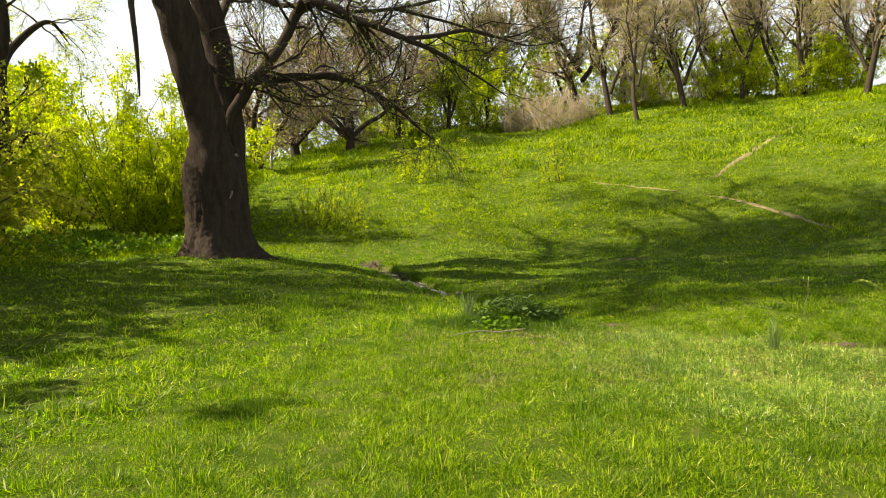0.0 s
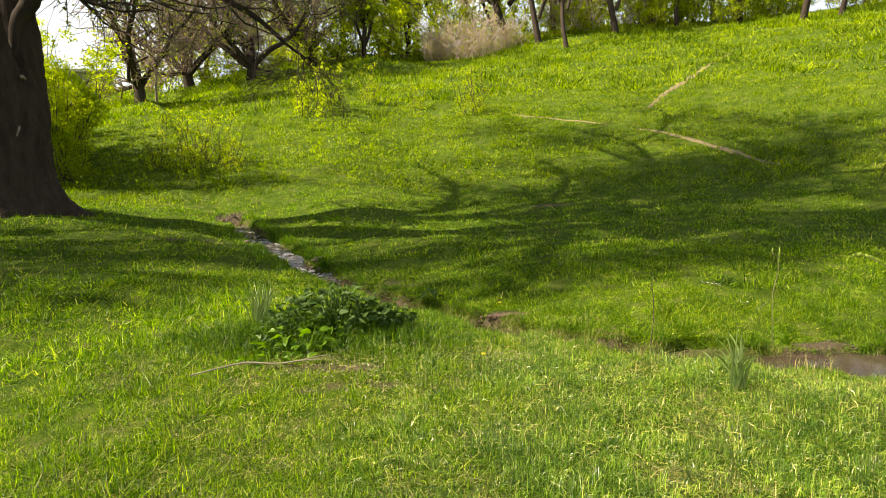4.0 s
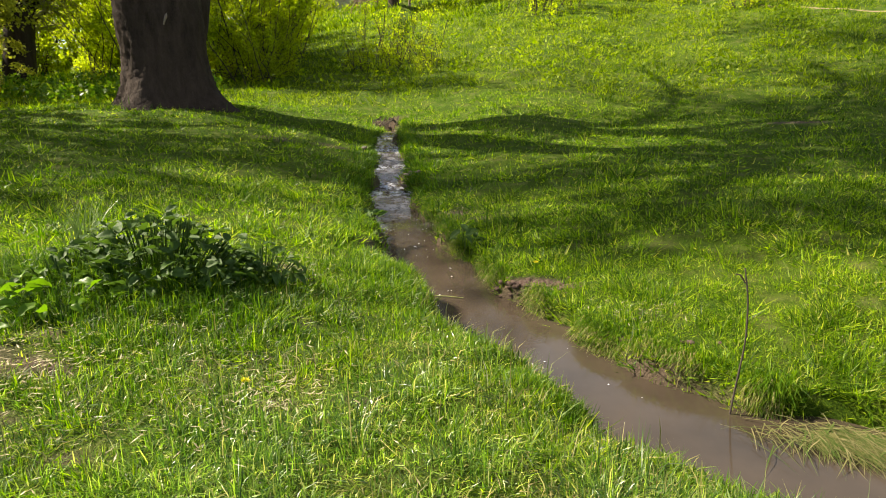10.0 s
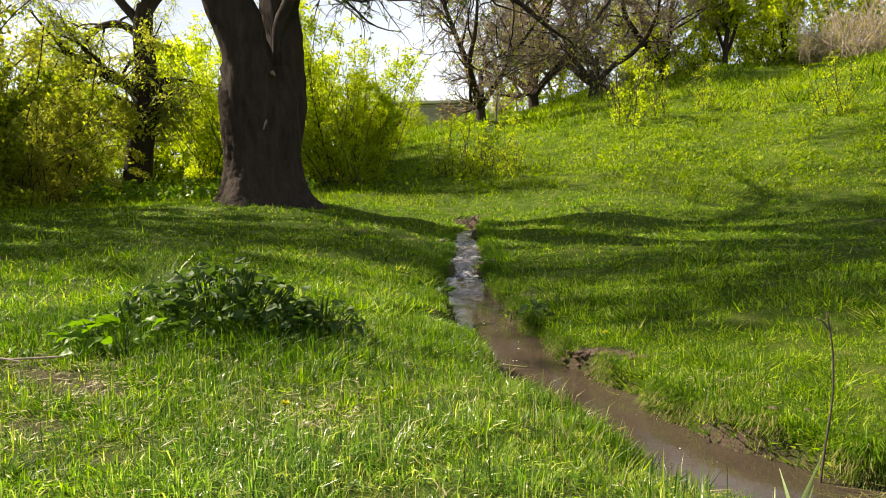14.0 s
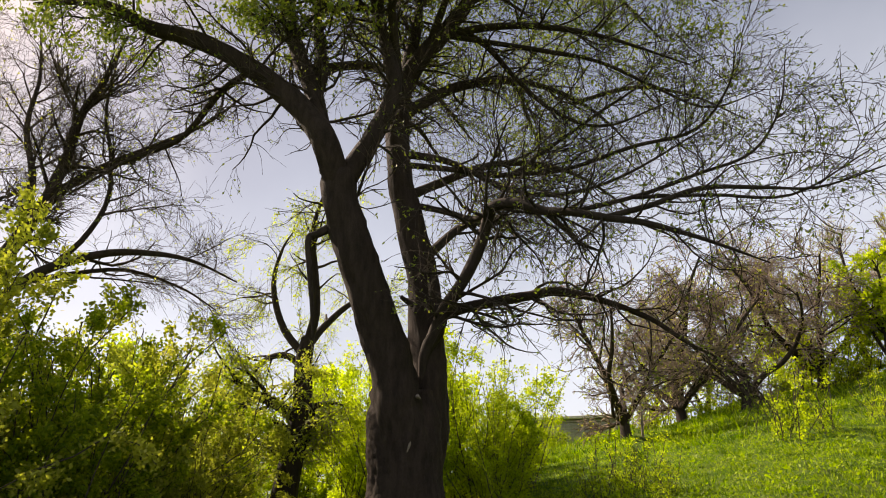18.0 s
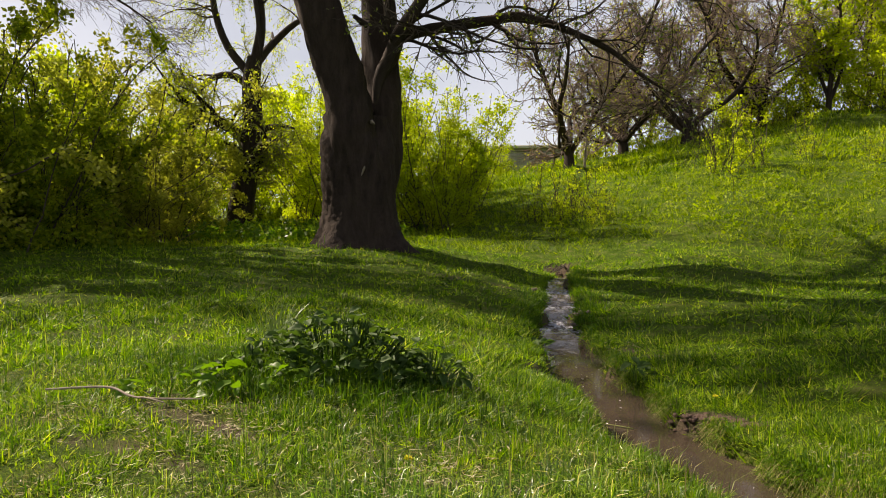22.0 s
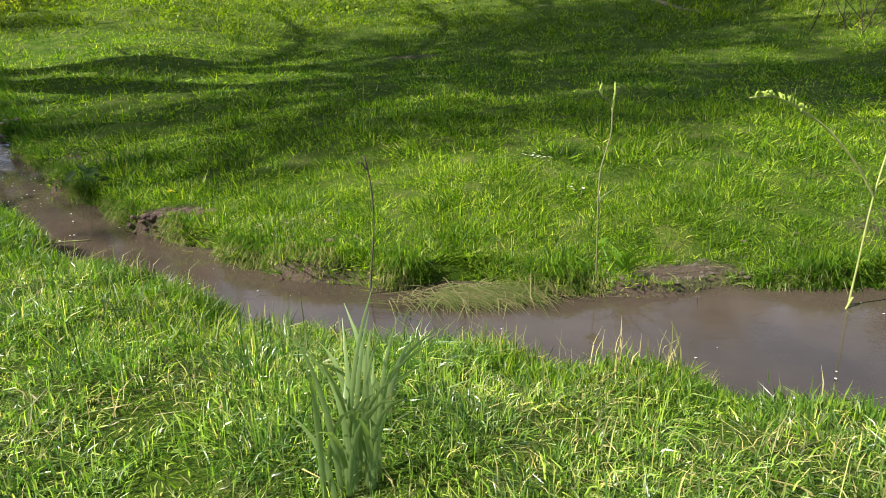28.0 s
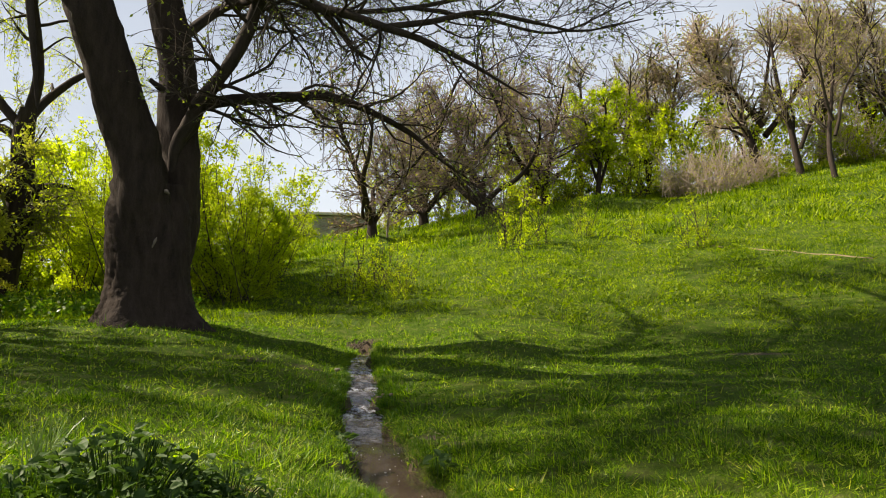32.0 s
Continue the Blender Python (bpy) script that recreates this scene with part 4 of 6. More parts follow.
tan = make_tree("budding_tree", 33, "large tree with a dense haze of tan budding twigs", "tree",
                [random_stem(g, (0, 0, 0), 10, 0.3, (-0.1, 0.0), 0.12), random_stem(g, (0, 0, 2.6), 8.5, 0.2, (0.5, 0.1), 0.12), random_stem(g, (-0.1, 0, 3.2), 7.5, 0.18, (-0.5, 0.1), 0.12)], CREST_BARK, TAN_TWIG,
                [(46, dict(span=(0.25, 1), length=(2.2, 4.4), thick=0.5, angle=(30, 70), lift=0.08, wander=0.18, steps=6)),
                 (420, dict(span=(0.15, 1), length=(1.0, 2.2), thick=0.6, angle=(25, 65), lift=0.0, wander=0.22, steps=4)),
                 (2200, dict(span=(0.1, 1), length=(0.5, 1.4), thick=0.7, angle=(20, 60), lift=-0.03, wander=0.25, steps=2))], OLIVE_LEAF, 2600, (0.10, 0.2), group="trees along the hill crest", min_r=0.036)
orchard = make_tree("orchard_tree", 34, "low spreading old fruit tree with dark twisted branches", "tree",
                    [random_stem(g, (0, 0, 0), 2.6, 0.3, (0.25, 0), 0.2, 4), random_stem(g, (0.25, 0, 0.9), 6, 0.17, (-0.9, 0.2), 0.2), random_stem(g, (0.3, 0, 1.2), 6, 0.16, (0.7, -0.2), 0.2),
                     random_stem(g, (0.2, 0, 1.3), 6.5, 0.17, (0.05, 0.4), 0.2), random_stem(g, (0.2, 0, 1.0), 5.6, 0.14, (-0.5, -0.6), 0.2)], DARK_BARK, BROWN_TWIG,
                    [(46, dict(span=(0.3, 1), length=(1.6, 3.2), thick=0.5, angle=(30, 75), lift=0.03, wander=0.22, steps=6)),
                     (420, dict(span=(0.15, 1), length=(0.8, 1.7), thick=0.6, angle=(25, 65), lift=0.0, wander=0.25, steps=4)),
                     (2200, dict(span=(0.1, 1), length=(0.4, 1.1), thick=0.7, angle=(20, 65), lift=-0.02, wander=0.25, steps=2))], OLIVE_LEAF, 1500, (0.08, 0.16), group="old fruit trees on the crest", min_r=0.02)
leafy = make_tree("maple_tree", 35, "young tree in bright yellow-green spring leaf on the crest", "tree",
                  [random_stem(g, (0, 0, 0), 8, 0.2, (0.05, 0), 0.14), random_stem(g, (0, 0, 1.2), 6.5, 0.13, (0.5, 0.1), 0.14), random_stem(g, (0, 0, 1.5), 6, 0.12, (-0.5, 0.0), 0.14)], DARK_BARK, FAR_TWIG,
                  [(40, dict(span=(0.25, 1), length=(1.4, 3.0), thick=0.5, angle=(30, 70), lift=0.05, wander=0.18, steps=5)),
                   (260, dict(span=(0.15, 1), length=(0.7, 1.5), thick=0.6, angle=(25, 65), lift=0.0, wander=0.2, steps=4))], YELLOW_LEAF, 7500, (0.12, 0.26), group="trees along the hill crest", min_r=0.022, leaf_width=0.36)


def make_shrub(name, seed, label, shoots, tall, wide, leaf, leaves, leaf_size, group="", upright=0.25, bark_mat=TWIG_BARK, min_r=0.012, low=0.04, bushy=(7, 12)):
    """Many shoots from the root, covered with leaves."""
    gen = np.random.default_rng(seed)
    shrub = thing(name, (0, 0, 0), label, "shrub", group)
    start = np.stack([gen.normal(size=shoots) * wide * 0.28, gen.normal(size=shoots) * wide * 0.28, np.zeros(shoots) - 0.1], -1)
    way = unit(np.stack([gen.normal(size=shoots) * (1 - upright) * 0.6, gen.normal(size=shoots) * (1 - upright) * 0.6, np.ones(shoots)], -1))
    size = tall * gen.uniform(0.5, 1.0, shoots)[:, None]
    pts, p = [start], start
    for _ in range(8):
        way = unit(way + gen.normal(size=(shoots, 3)) * 0.12 + np.array([0, 0, 0.04]))
        p = p + way * size / 8
        pts.append(p)
    paths, radii = np.stack(pts, 1), np.linspace(0.016, 0.005, 9)[None] * np.ones((shoots, 1)) * (tall / 4)
    side, side_r = grow(paths, radii, shoots * bushy[0], gen, (low, 1.0), (0.25 * wide, 0.6 * wide), 0.6, (25, 65), 0.03, 0.18, 4, 0.4)
    twig, twig_r = grow(side, side_r, shoots * bushy[1], gen, (0.2, 1.0), (0.15 * wide, 0.32 * wide), 0.7, (25, 65), 0.0, 0.2, 3, 0.5)
    tagged(part("stemwork", mesh_from("stemwork", *join(tubes(paths, np.maximum(radii, min_r), 4), tubes(side, np.maximum(side_r, min_r * 0.6), 3), tubes(twig, np.maximum(twig_r, min_r * 0.4), 3)), bark_mat), shrub), kind="stuff")
    if leaves:
        spots, ways = [], []
        for some, rr, share in ((twig, twig_r, 0.7), (side, side_r, 0.2), (paths, radii, 0.1)):
            n = int(leaves * share)
            s, w, _ = along_path(some, rr, gen.integers(0, len(some), n), gen.uniform(0.15, 1, n))
            spots.append(s + gen.normal(size=s.shape) * leaf_size[1] * 0.6)
            ways.append(w)
        spots, ways = np.concatenate(spots), np.concatenate(ways)
        tagged(part("foliage", mesh_from("foliage", *leaf_quads(spots, ways * 0.5 + gen.normal(size=spots.shape), gen.uniform(*leaf_size, len(spots)), 0.34, gen), leaf), shrub), kind="stuff")
    return shrub


yellow_shrub = make_shrub("tall_shrub", 41, "tall yellow-green shrub of upright leafy shoots", 30, 6.0, 2.0, YELLOW_LEAF, 17000, (0.065, 0.125), "leafy shrubs behind the willow", 0.5, TWIG_BARK, 0.006, 0.01, bushy=(9, 16))
dark_shrub = make_shrub("dense_bush", 42, "dense bush in dark green spring leaf beside the lawn", 34, 5.6, 2.6, GREEN_LEAF, 26000, (0.065, 0.125), "bushes along the lawn", 0.15, TWIG_BARK, bushy=(5, 7))
olive_shrub = make_shrub("dense_bush", 43, "tangled bush with sparse yellowish young leaves beside the lawn", 34, 5.2, 2.6, OLIVE_LEAF, 26000, (0.06, 0.115), "bushes along the lawn", 0.15, TWIG_BARK, bushy=(5, 7))
crest_shrub = make_shrub("crest_bush", 44, "airy yellow-green bush under the trees on the crest", 18, 6.0, 3.0, YELLOW_LEAF, 2800, (0.12, 0.24), "bushes on the crest", 0.2, min_r=0.016, bushy=(4, 6))
crest_green = make_shrub("crest_bush", 45, "green undergrowth bush below the trees on the crest", 20, 3.6, 2.8, GREEN_LEAF, 3000, (0.14, 0.26), "bushes on the crest", 0.1, min_r=0.02, bushy=(4, 5))
tan_shrub = make_shrub("twiggy_bush", 46, "leafless bush with a thick haze of pinkish-tan twigs", 40, 5.0, 3.4, OLIVE_LEAF, 500, (0.12, 0.2), "bushes on the crest", 0.1, TAN_TWIG, 0.024, bushy=(8, 14))
sapling = make_shrub("sapling", 47, "knee-high yellow-green sapling in the meadow grass", 9, 1.5, 0.55, YELLOW_LEAF, 900, (0.03, 0.065), "saplings on the hillside", 0.6, min_r=0.007, bushy=(4, 5))

plant(yellow_shrub, [(-9.7, 26.0, 0, 1.0), (-8.9, 26.9, 80, 0.6), (-8.0, 25.0, 200, 0.62), (-9.4, 28.4, 310, 0.8), (-11.5, 32.5, 20, 0.55), (-13.6, 36.0, 170, 0.65), (-11.2, 24.4, 140, 0.8), (-14.2, 25.6, 300, 0.75), (-13.8, 28.9, 190, 1.2), (-16.4, 29.6, 60, 1.15), (-20.0, 31.5, 20, 1.2), (-23.0, 30.0, 150, 1.2), (-26.5, 29.0, 250, 1.2), (-22.5, 26.5, 90, 0.9)])
plant(dark_shrub, [(-11.3, 12.8, 0, 0.95), (-13.2, 16.0, 120, 1.05), (-11.3, 8.2, 60, 1.15), (-16.2, 19.2, 200, 0.8), (-12.0, 14.6, 250, 0.85), (-16.2, 21.2, 300, 0.55), (-18.6, 23.6, 30, 0.5), (-15.4, 12.2, 20, 1.0), (-10.6, 10.4, 270, 0.6)])
plant(olive_shrub, [(-11.7, 10.6, 30, 1.2), (-14.6, 17.8, 160, 0.95), (-11.8, 6.2, 90, 1.0), (-13.0, 3.4, 10, 1.1), (-18.4, 21.0, 20, 0.8), (-14.2, 13.4, 240, 1.15), (-10.8, 6.9, 120, 0.6), (-12.4, 17.6, 70, 0.5)])
plant(sapling, [(-4.2, 26.2, 0, 1.25), (-5.0, 26.8, 60, 1.1), (-3.6, 27.2, 120, 1.0), (-4.6, 27.8, 180, 0.9), (-5.7, 26.4, 220, 0.8), (-1.4, 36.0, 40, 1.8), (-0.7, 36.6, 200, 1.3), (1.1, 38.8, 100, 1.1), (5.7, 35.1, 260, 1.3), (6.2, 35.8, 20, 0.9), (-2.0, 36.8, 310, 1.0), (3.4, 37.4, 150, 0.8), (-3.1, 25.8, 260, 0.7)])
plant(orchard, [(-7.2, 52.6, 0, 1.35, 0.6), (-12.1, 45.2, 110, 1.0, 0.6), (-3.6, 59.0, 60, 1.2, 0.5), (-11.2, 53.0, 170, 1.15, 0.7)])
plant(tan, [(12.4, 60.2, 0, 1.15), (17.0, 64.0, 240, 1.0), (26.0, 66.0, 190, 0.95), (4.0, 68.0, 300, 0.95), (37.0, 61.0, 90, 0.95)])
plant(leafy, [(0.6, 58.6, 0, 1.05), (4.2, 63.0, 120, 0.9), (36.0, 63.0, 200, 0.7), (29.5, 66.5, 80, 0.8), (-26.0, 42.0, 30, 1.0), (-33.0, 40.0, 130, 1.1), (-30.0, 52.0, 230, 1.1), (-38.0, 30.0, 300, 1.2)])
plant(tan_shrub, [(8.5, 55.0, 0, 0.9), (6.4, 57.0, 100, 0.8), (11.0, 56.4, 220, 0.75), (17.5, 60.0, 40, 1.0), (24.0, 62.0, 160, 1.1)])
plant(bare_a, [(25.3, 57.6, 0, 1.0), (14.9, 52.1, 40, 0.9), (33.9, 50.2, 200, 1.0), (-5.0, 63.4, 200, 0.9), (28.8, 58.6, 150, 1.0), (2.4, 66.0, 280, 1.0), (44.0, 52.0, 30, 1.0), (21.4, 60.6, 120, 0.9), (-9.6, 66.0, 20, 1.0), (-16.5, 60.0, 300, 0.9), (33.6, 64.0, 220, 1.1), (7.4, 68.0, 170, 1.05), (50.0, 47.0, 70, 1.0)])
plant(bare_b, [(14.0, 56.8, 0, 1.0), (30.0, 56.6, 70, 1.05), (32.0, 51.6, 160, 1.0), (19.9, 56.2, 30, 1.0), (40.6, 57.0, 250, 1.05), (19.6, 62.0, 310, 1.0), (-1.2, 65.0, 130, 0.95), (12.0, 67.0, 200, 1.1), (25.6, 62.5, 20, 1.1), (47.5, 50.5, 110, 1.0), (-13.2, 64.0, 240, 1.0), (39.0, 66.0, 90, 1.1), (54.0, 42.5, 40, 1.0)])
plant(crest_shrub, [(0.0, 62.0, 10, 1.2), (9.5, 66.0, 60, 1.2), (20.0, 67.0, 170, 1.3), (29.5, 68.0, 210, 1.3), (37.0, 66.0, 15, 1.2), (44.0, 57.0, 75, 1.0), (-6.5, 64.0, 45, 1.1), (-14.0, 59.0, 190, 1.0), (-4.2, 58.4, 0, 0.8), (3.0, 60.6, 60, 0.9), (20.2, 63.0, 120, 0.9), (26.6, 60.0, 180, 1.0), (32.0, 60.4, 240, 0.9), (34.6, 59.6, 20, 0.8), (-9.8, 58.8, 80, 0.7), (46.2, 54.0, 150, 0.9), (14.5, 62.5, 33, 0.8), (23.4, 59.2, 290, 0.7), (29.0, 56.2, 140, 0.6), (37.6, 54.6, 60, 0.7), (41.5, 52.5, 200, 0.65), (6.5, 61.5, 240, 0.8), (17.2, 58.6, 10, 0.55), (-2.4, 60.4, 280, 0.8), (34.0, 56.4, 320, 0.6), (11.5, 70.0, 20, 1.4), (24.5, 71.0, 110, 1.4), (33.0, 70.5, 230, 1.4), (3.0, 71.0, 300, 1.3)])
plant(crest_green, [(5.8, 58.4, 0, 0.55), (8.0, 57.2, 80, 0.5), (12.6, 57.4, 160, 0.55), (14.6, 57.6, 240, 0.5), (-1.6, 61.4, 320, 0.9), (-6.6, 60.6, 40, 1.0), (-11.4, 57.4, 120, 0.9), (-15.0, 55.0, 10, 0.9), (-20.0, 51.0, 90, 0.9), (5.2, 59.6, 20, 0.45), (10.2, 59.0, 200, 0.42), (11.8, 58.6, 310, 0.36), (13.6, 59.0, 70, 0.45), (15.8, 58.4, 150, 0.4), (17.4, 58.0, 260, 0.44), (19.2, 57.4, 30, 0.36), (21.0, 57.0, 120, 0.42), (22.8, 56.2, 220, 0.36), (25.0, 55.8, 340, 0.4)])

# the leaning willow at the back
gb = np.random.default_rng(51)


def from_foot(foot, *stems):
    return [[(x - foot[0], y - foot[1], z - foot[2], r) for x, y, z, r in stem] for stem in stems]


BACK_FOOT = (-15.6, 23.2, 0.5)
back = make_tree("willow_tree", 52, "leaning old willow with a broken limb and light green young leaves", "tree", from_foot(
    BACK_FOOT,
    [(-15.65, 23.15, 0.2, 0.56), (-15.54, 23.27, 1.35, 0.48), (-15.45, 23.37, 2.37, 0.44), (-15.31, 23.54, 3.62, 0.40), (-15.24, 23.61, 4.91, 0.36), (-15.26, 23.59, 6.22, 0.33), (-15.18, 23.68, 7.11, 0.26)],
    [(-15.18, 23.68, 6.89, 0.2), (-15.03, 23.85, 8.24, 0.17), (-15.12, 23.75, 9.86, 0.15), (-15.23, 23.63, 11.05, 0.13), (-15.15, 23.71, 12.1, 0.09), (-14.92, 23.97, 13.4, 0.05)],
    [(-15.28, 23.57, 4.05, 0.2), (-15.25, 22.99, 4.36, 0.2), (-15.4, 22.18, 4.69, 0.18), (-15.52, 21.36, 4.93, 0.13), (-15.63, 20.69, 5.5, 0.06), (-15.9, 20.13, 6.29, 0.02)],
    [(-15.23, 23.62, 6.0, 0.15), (-16.07, 23.41, 6.55, 0.13), (-16.94, 23.12, 6.44, 0.1), (-17.45, 22.95, 5.81, 0.05), (-17.73, 22.74, 4.69, 0.02)],
    [(-15.14, 23.72, 6.88, 0.16), (-15.25, 24.49, 7.71, 0.14), (-14.91, 25.44, 8.74, 0.11), (-14.69, 26.21, 9.08, 0.07), (-14.47, 26.97, 8.44, 0.02)],
    [(-15.26, 23.59, 6.44, 0.16), (-16.44, 23.44, 7.78, 0.14), (-17.19, 23.46, 9.62, 0.11), (-17.36, 23.89, 11.26, 0.06), (-17.2, 24.39, 12.37, 0.02)]), DARK_BARK, GREEN_TWIG,
                 [(64, dict(span=(0.25, 1), length=(1.4, 3.2), thick=0.4, angle=(30, 70), lift=-0.02, wander=0.18, steps=6)),
                  (420, dict(span=(0.15, 1), length=(0.8, 2.0), thick=0.5, angle=(25, 60), lift=-0.12, wander=0.2, steps=5)),
                  (2600, dict(span=(0.2, 1), length=(0.5, 1.3), thick=0.7, angle=(20, 60), lift=-0.2, wander=0.2, steps=3))], YELLOW_LEAF, 15000, (0.05, 0.11), place=BACK_FOOT, min_r=0.008, leaf_width=0.32)
# the spreading many-stemmed tree behind the bushes
LEFT_FOOT = (-16.66, 12.99, 0.4)
left_tree = make_tree("spreading_tree", 53, "wide many-stemmed tree with dark bare branches rising above the bushes", "tree", from_foot(
    LEFT_FOOT,
    [(-16.66, 12.99, 0.1, 0.46), (-16.68, 13.01, 1.8, 0.42), (-16.64, 13.05, 3.8, 0.38), (-16.61, 13.11, 5.86, 0.33)],
    [(-16.61, 13.11, 5.86, 0.3), (-16.56, 13.28, 7.02, 0.24), (-16.4, 13.76, 8.34, 0.21), (-16.24, 14.22, 9.72, 0.18), (-15.85, 14.41, 11.19, 0.15), (-15.52, 14.42, 12.43, 0.12), (-15.19, 14.72, 13.6, 0.1), (-14.84, 15.04, 15.41, 0.03)],
    [(-16.6, 13.15, 5.95, 0.2), (-16.08, 13.77, 6.73, 0.16), (-15.45, 14.32, 7.4, 0.14), (-14.44, 15.43, 7.94, 0.11), (-13.48, 16.42, 7.96, 0.08), (-12.63, 17.09, 7.7, 0.05), (-11.74, 17.89, 7.11, 0.02)],
    [(-15.89, 14.01, 7.0, 0.09), (-16.2, 15.16, 7.61, 0.08), (-16.0, 16.79, 8.15, 0.06), (-15.54, 18.47, 7.88, 0.04), (-15.16, 19.61, 7.3, 0.02)],
    [(-16.23, 14.26, 9.83, 0.14), (-16.27, 15.74, 11.48, 0.12), (-16.01, 17.22, 12.83, 0.09), (-15.59, 18.77, 14.33, 0.06), (-15.26, 20.01, 16.09, 0.03)],
    [(-16.58, 13.21, 7.1, 0.17), (-17.22, 13.17, 8.62, 0.14), (-17.7, 12.95, 10.05, 0.12), (-18.15, 12.83, 12.17, 0.1), (-18.62, 12.64, 14.41, 0.08), (-19.13, 12.23, 16.25, 0.03)],
    [(-16.63, 13.07, 5.43, 0.18), (-16.4, 12.42, 5.88, 0.16), (-16.13, 11.85, 6.31, 0.15), (-15.82, 11.46, 7.3, 0.13), (-15.57, 10.73, 8.36, 0.11), (-15.33, 9.8, 9.13, 0.08), (-15.07, 8.69, 9.75, 0.05), (-14.93, 7.8, 10.27, 0.02)],
    [(-15.45, 14.33, 7.36, 0.09), (-15.35, 15.1, 8.55, 0.08), (-15.36, 15.58, 10.0, 0.07), (-15.7, 15.55, 11.71, 0.06), (-16.02, 15.32, 13.2, 0.05), (-16.18, 15.46, 15.7, 0.02)],
    [(-15.89, 11.59, 6.86, 0.12), (-16.32, 11.93, 8.58, 0.1), (-16.97, 11.79, 10.39, 0.09), (-17.59, 11.31, 12.18, 0.07), (-18.01, 10.75, 14.11, 0.03)],
    [(-16.4, 13.76, 8.34, 0.13), (-17.81, 14.28, 10.88, 0.11), (-18.82, 14.1, 13.12, 0.09), (-19.38, 14.33, 15.49, 0.06), (-19.86, 14.12, 17.79, 0.02)]), DARK_BARK, TWIG_BARK,
                      [(120, dict(span=(0.25, 1), length=(1.6, 3.8), thick=0.45, angle=(25, 65), lift=0.05, wander=0.16, steps=7)),
                       (900, dict(span=(0.15, 1), length=(0.8, 2.0), thick=0.55, angle=(25, 60), lift=0.0, wander=0.2, steps=5)),
                       (9000, dict(span=(0.15, 1), length=(0.4, 1.2), thick=0.7, angle=(20, 60), lift=-0.04, wander=0.2, steps=2))], OLIVE_LEAF, 2500, (0.05, 0.10), place=LEFT_FOOT, min_r=0.0085)
# pale young tree on the hill and a bare shrub at its foot
pale = make_tree("young_tree", 54, "slim pale-barked young tree standing alone on the upper slope", "tree",
                 [random_stem(gb, (0, 0, 0), 7, 0.12, (0.02, 0), 0.06)], PALE_BARK, PALE_BARK,
                 [(26, dict(span=(0.25, 1), length=(1.2, 2.4), thick=0.5, angle=(30, 55), lift=0.12, wander=0.14, steps=5)), (160, dict(span=(0.2, 1), length=(0.5, 1.2), thick=0.6, angle=(25, 55), lift=0.06, wander=0.18, steps=3))], min_r=0.02)
plant(pale, [(30.1, 40.4, 0, 1.0), (-11.6, 46.5, 60, 0.7)])
bare_shrub = make_shrub("bare_shrub", 55, "leafless thorny shrub with a few stout stems at the hill's foot", 8, 2.6, 1.0, OLIVE_LEAF, 0, (0.05, 0.1), "", 0.1, DARK_BARK, 0.011)
plant(bare_shrub, [(15.2, 19.9, 0, 1.0)])


# ---- the long shed beyond the crest ----
def board(name, size, at, mat, parent, label=""):
    bm = bmesh.new()
    bmesh.ops.create_cube(bm, size=1.0)
    for v in bm.verts:
        v.co = Vector((v.co.x * size[0], v.co.y * size[1], v.co.z * size[2]))
    bmesh.ops.bevel(bm, geom=bm.edges[:], offset=min(size) * 0.15, segments=1, affect="EDGES")
    mesh = bpy.data.meshes.new(name)
    bm.to_mesh(mesh)
    bm.free()
    mesh.materials.append(mat)
    return part(name, mesh, parent, label, at)


shed_at = Matrix.Translation((-29.5, 74.0, float(height(np.array(-29.5), np.array(74.0))) - 0.1)) @ pose(0, 0, 0, 0, 0, 26)
shed = thing("shed", shed_at, "long low grey shed with horizontal siding and a pale flat roof", "shed")
shed_top = 10.05 - shed_at.translation.z
board("wall", (10.4, 4.0, shed_top - 0.3), Matrix.Translation((0, 0, (shed_top - 0.3) / 2)), SHED_WALL, shed)
for k in range(9):
    board("siding", (10.5, 0.06, 0.2), Matrix.Translation((0, -2.02, shed_top - 0.5 - 0.26 * k)) @ pose(0, 0, 0, 8, 0, 0), SHED_WALL, shed)
board("roof", (11.0, 4.8, 0.3), Matrix.Translation((0, -0.1, shed_top - 0.15)), SHED_ROOF, shed)


# ---- small things by the stream ----
def ground_at(x, y):
    return float(height(np.array(x), np.array(y)))


def ribbon(points, widths, fold=0.25):
    """A long leaf along points, creased along its middle."""
    p, w = np.asarray(points, float), np.asarray(widths, float)[:, None]
    way = unit(np.gradient(p, axis=0))
    across = unit(np.cross(way, np.array([0.15, 0.9, 0.2])))
    over = np.cross(across, way)
    n = len(p)
    verts = np.concatenate([p - across * w + over * w * fold, p, p + across * w + over * w * fold])
    k = np.arange(n - 1)
    quads = np.concatenate([np.stack([k, k + 1, k + 1 + n, k + n], -1), np.stack([k + n, k + n + 1, k + 1 + 2 * n, k + 2 * n], -1)])
    return verts, quads


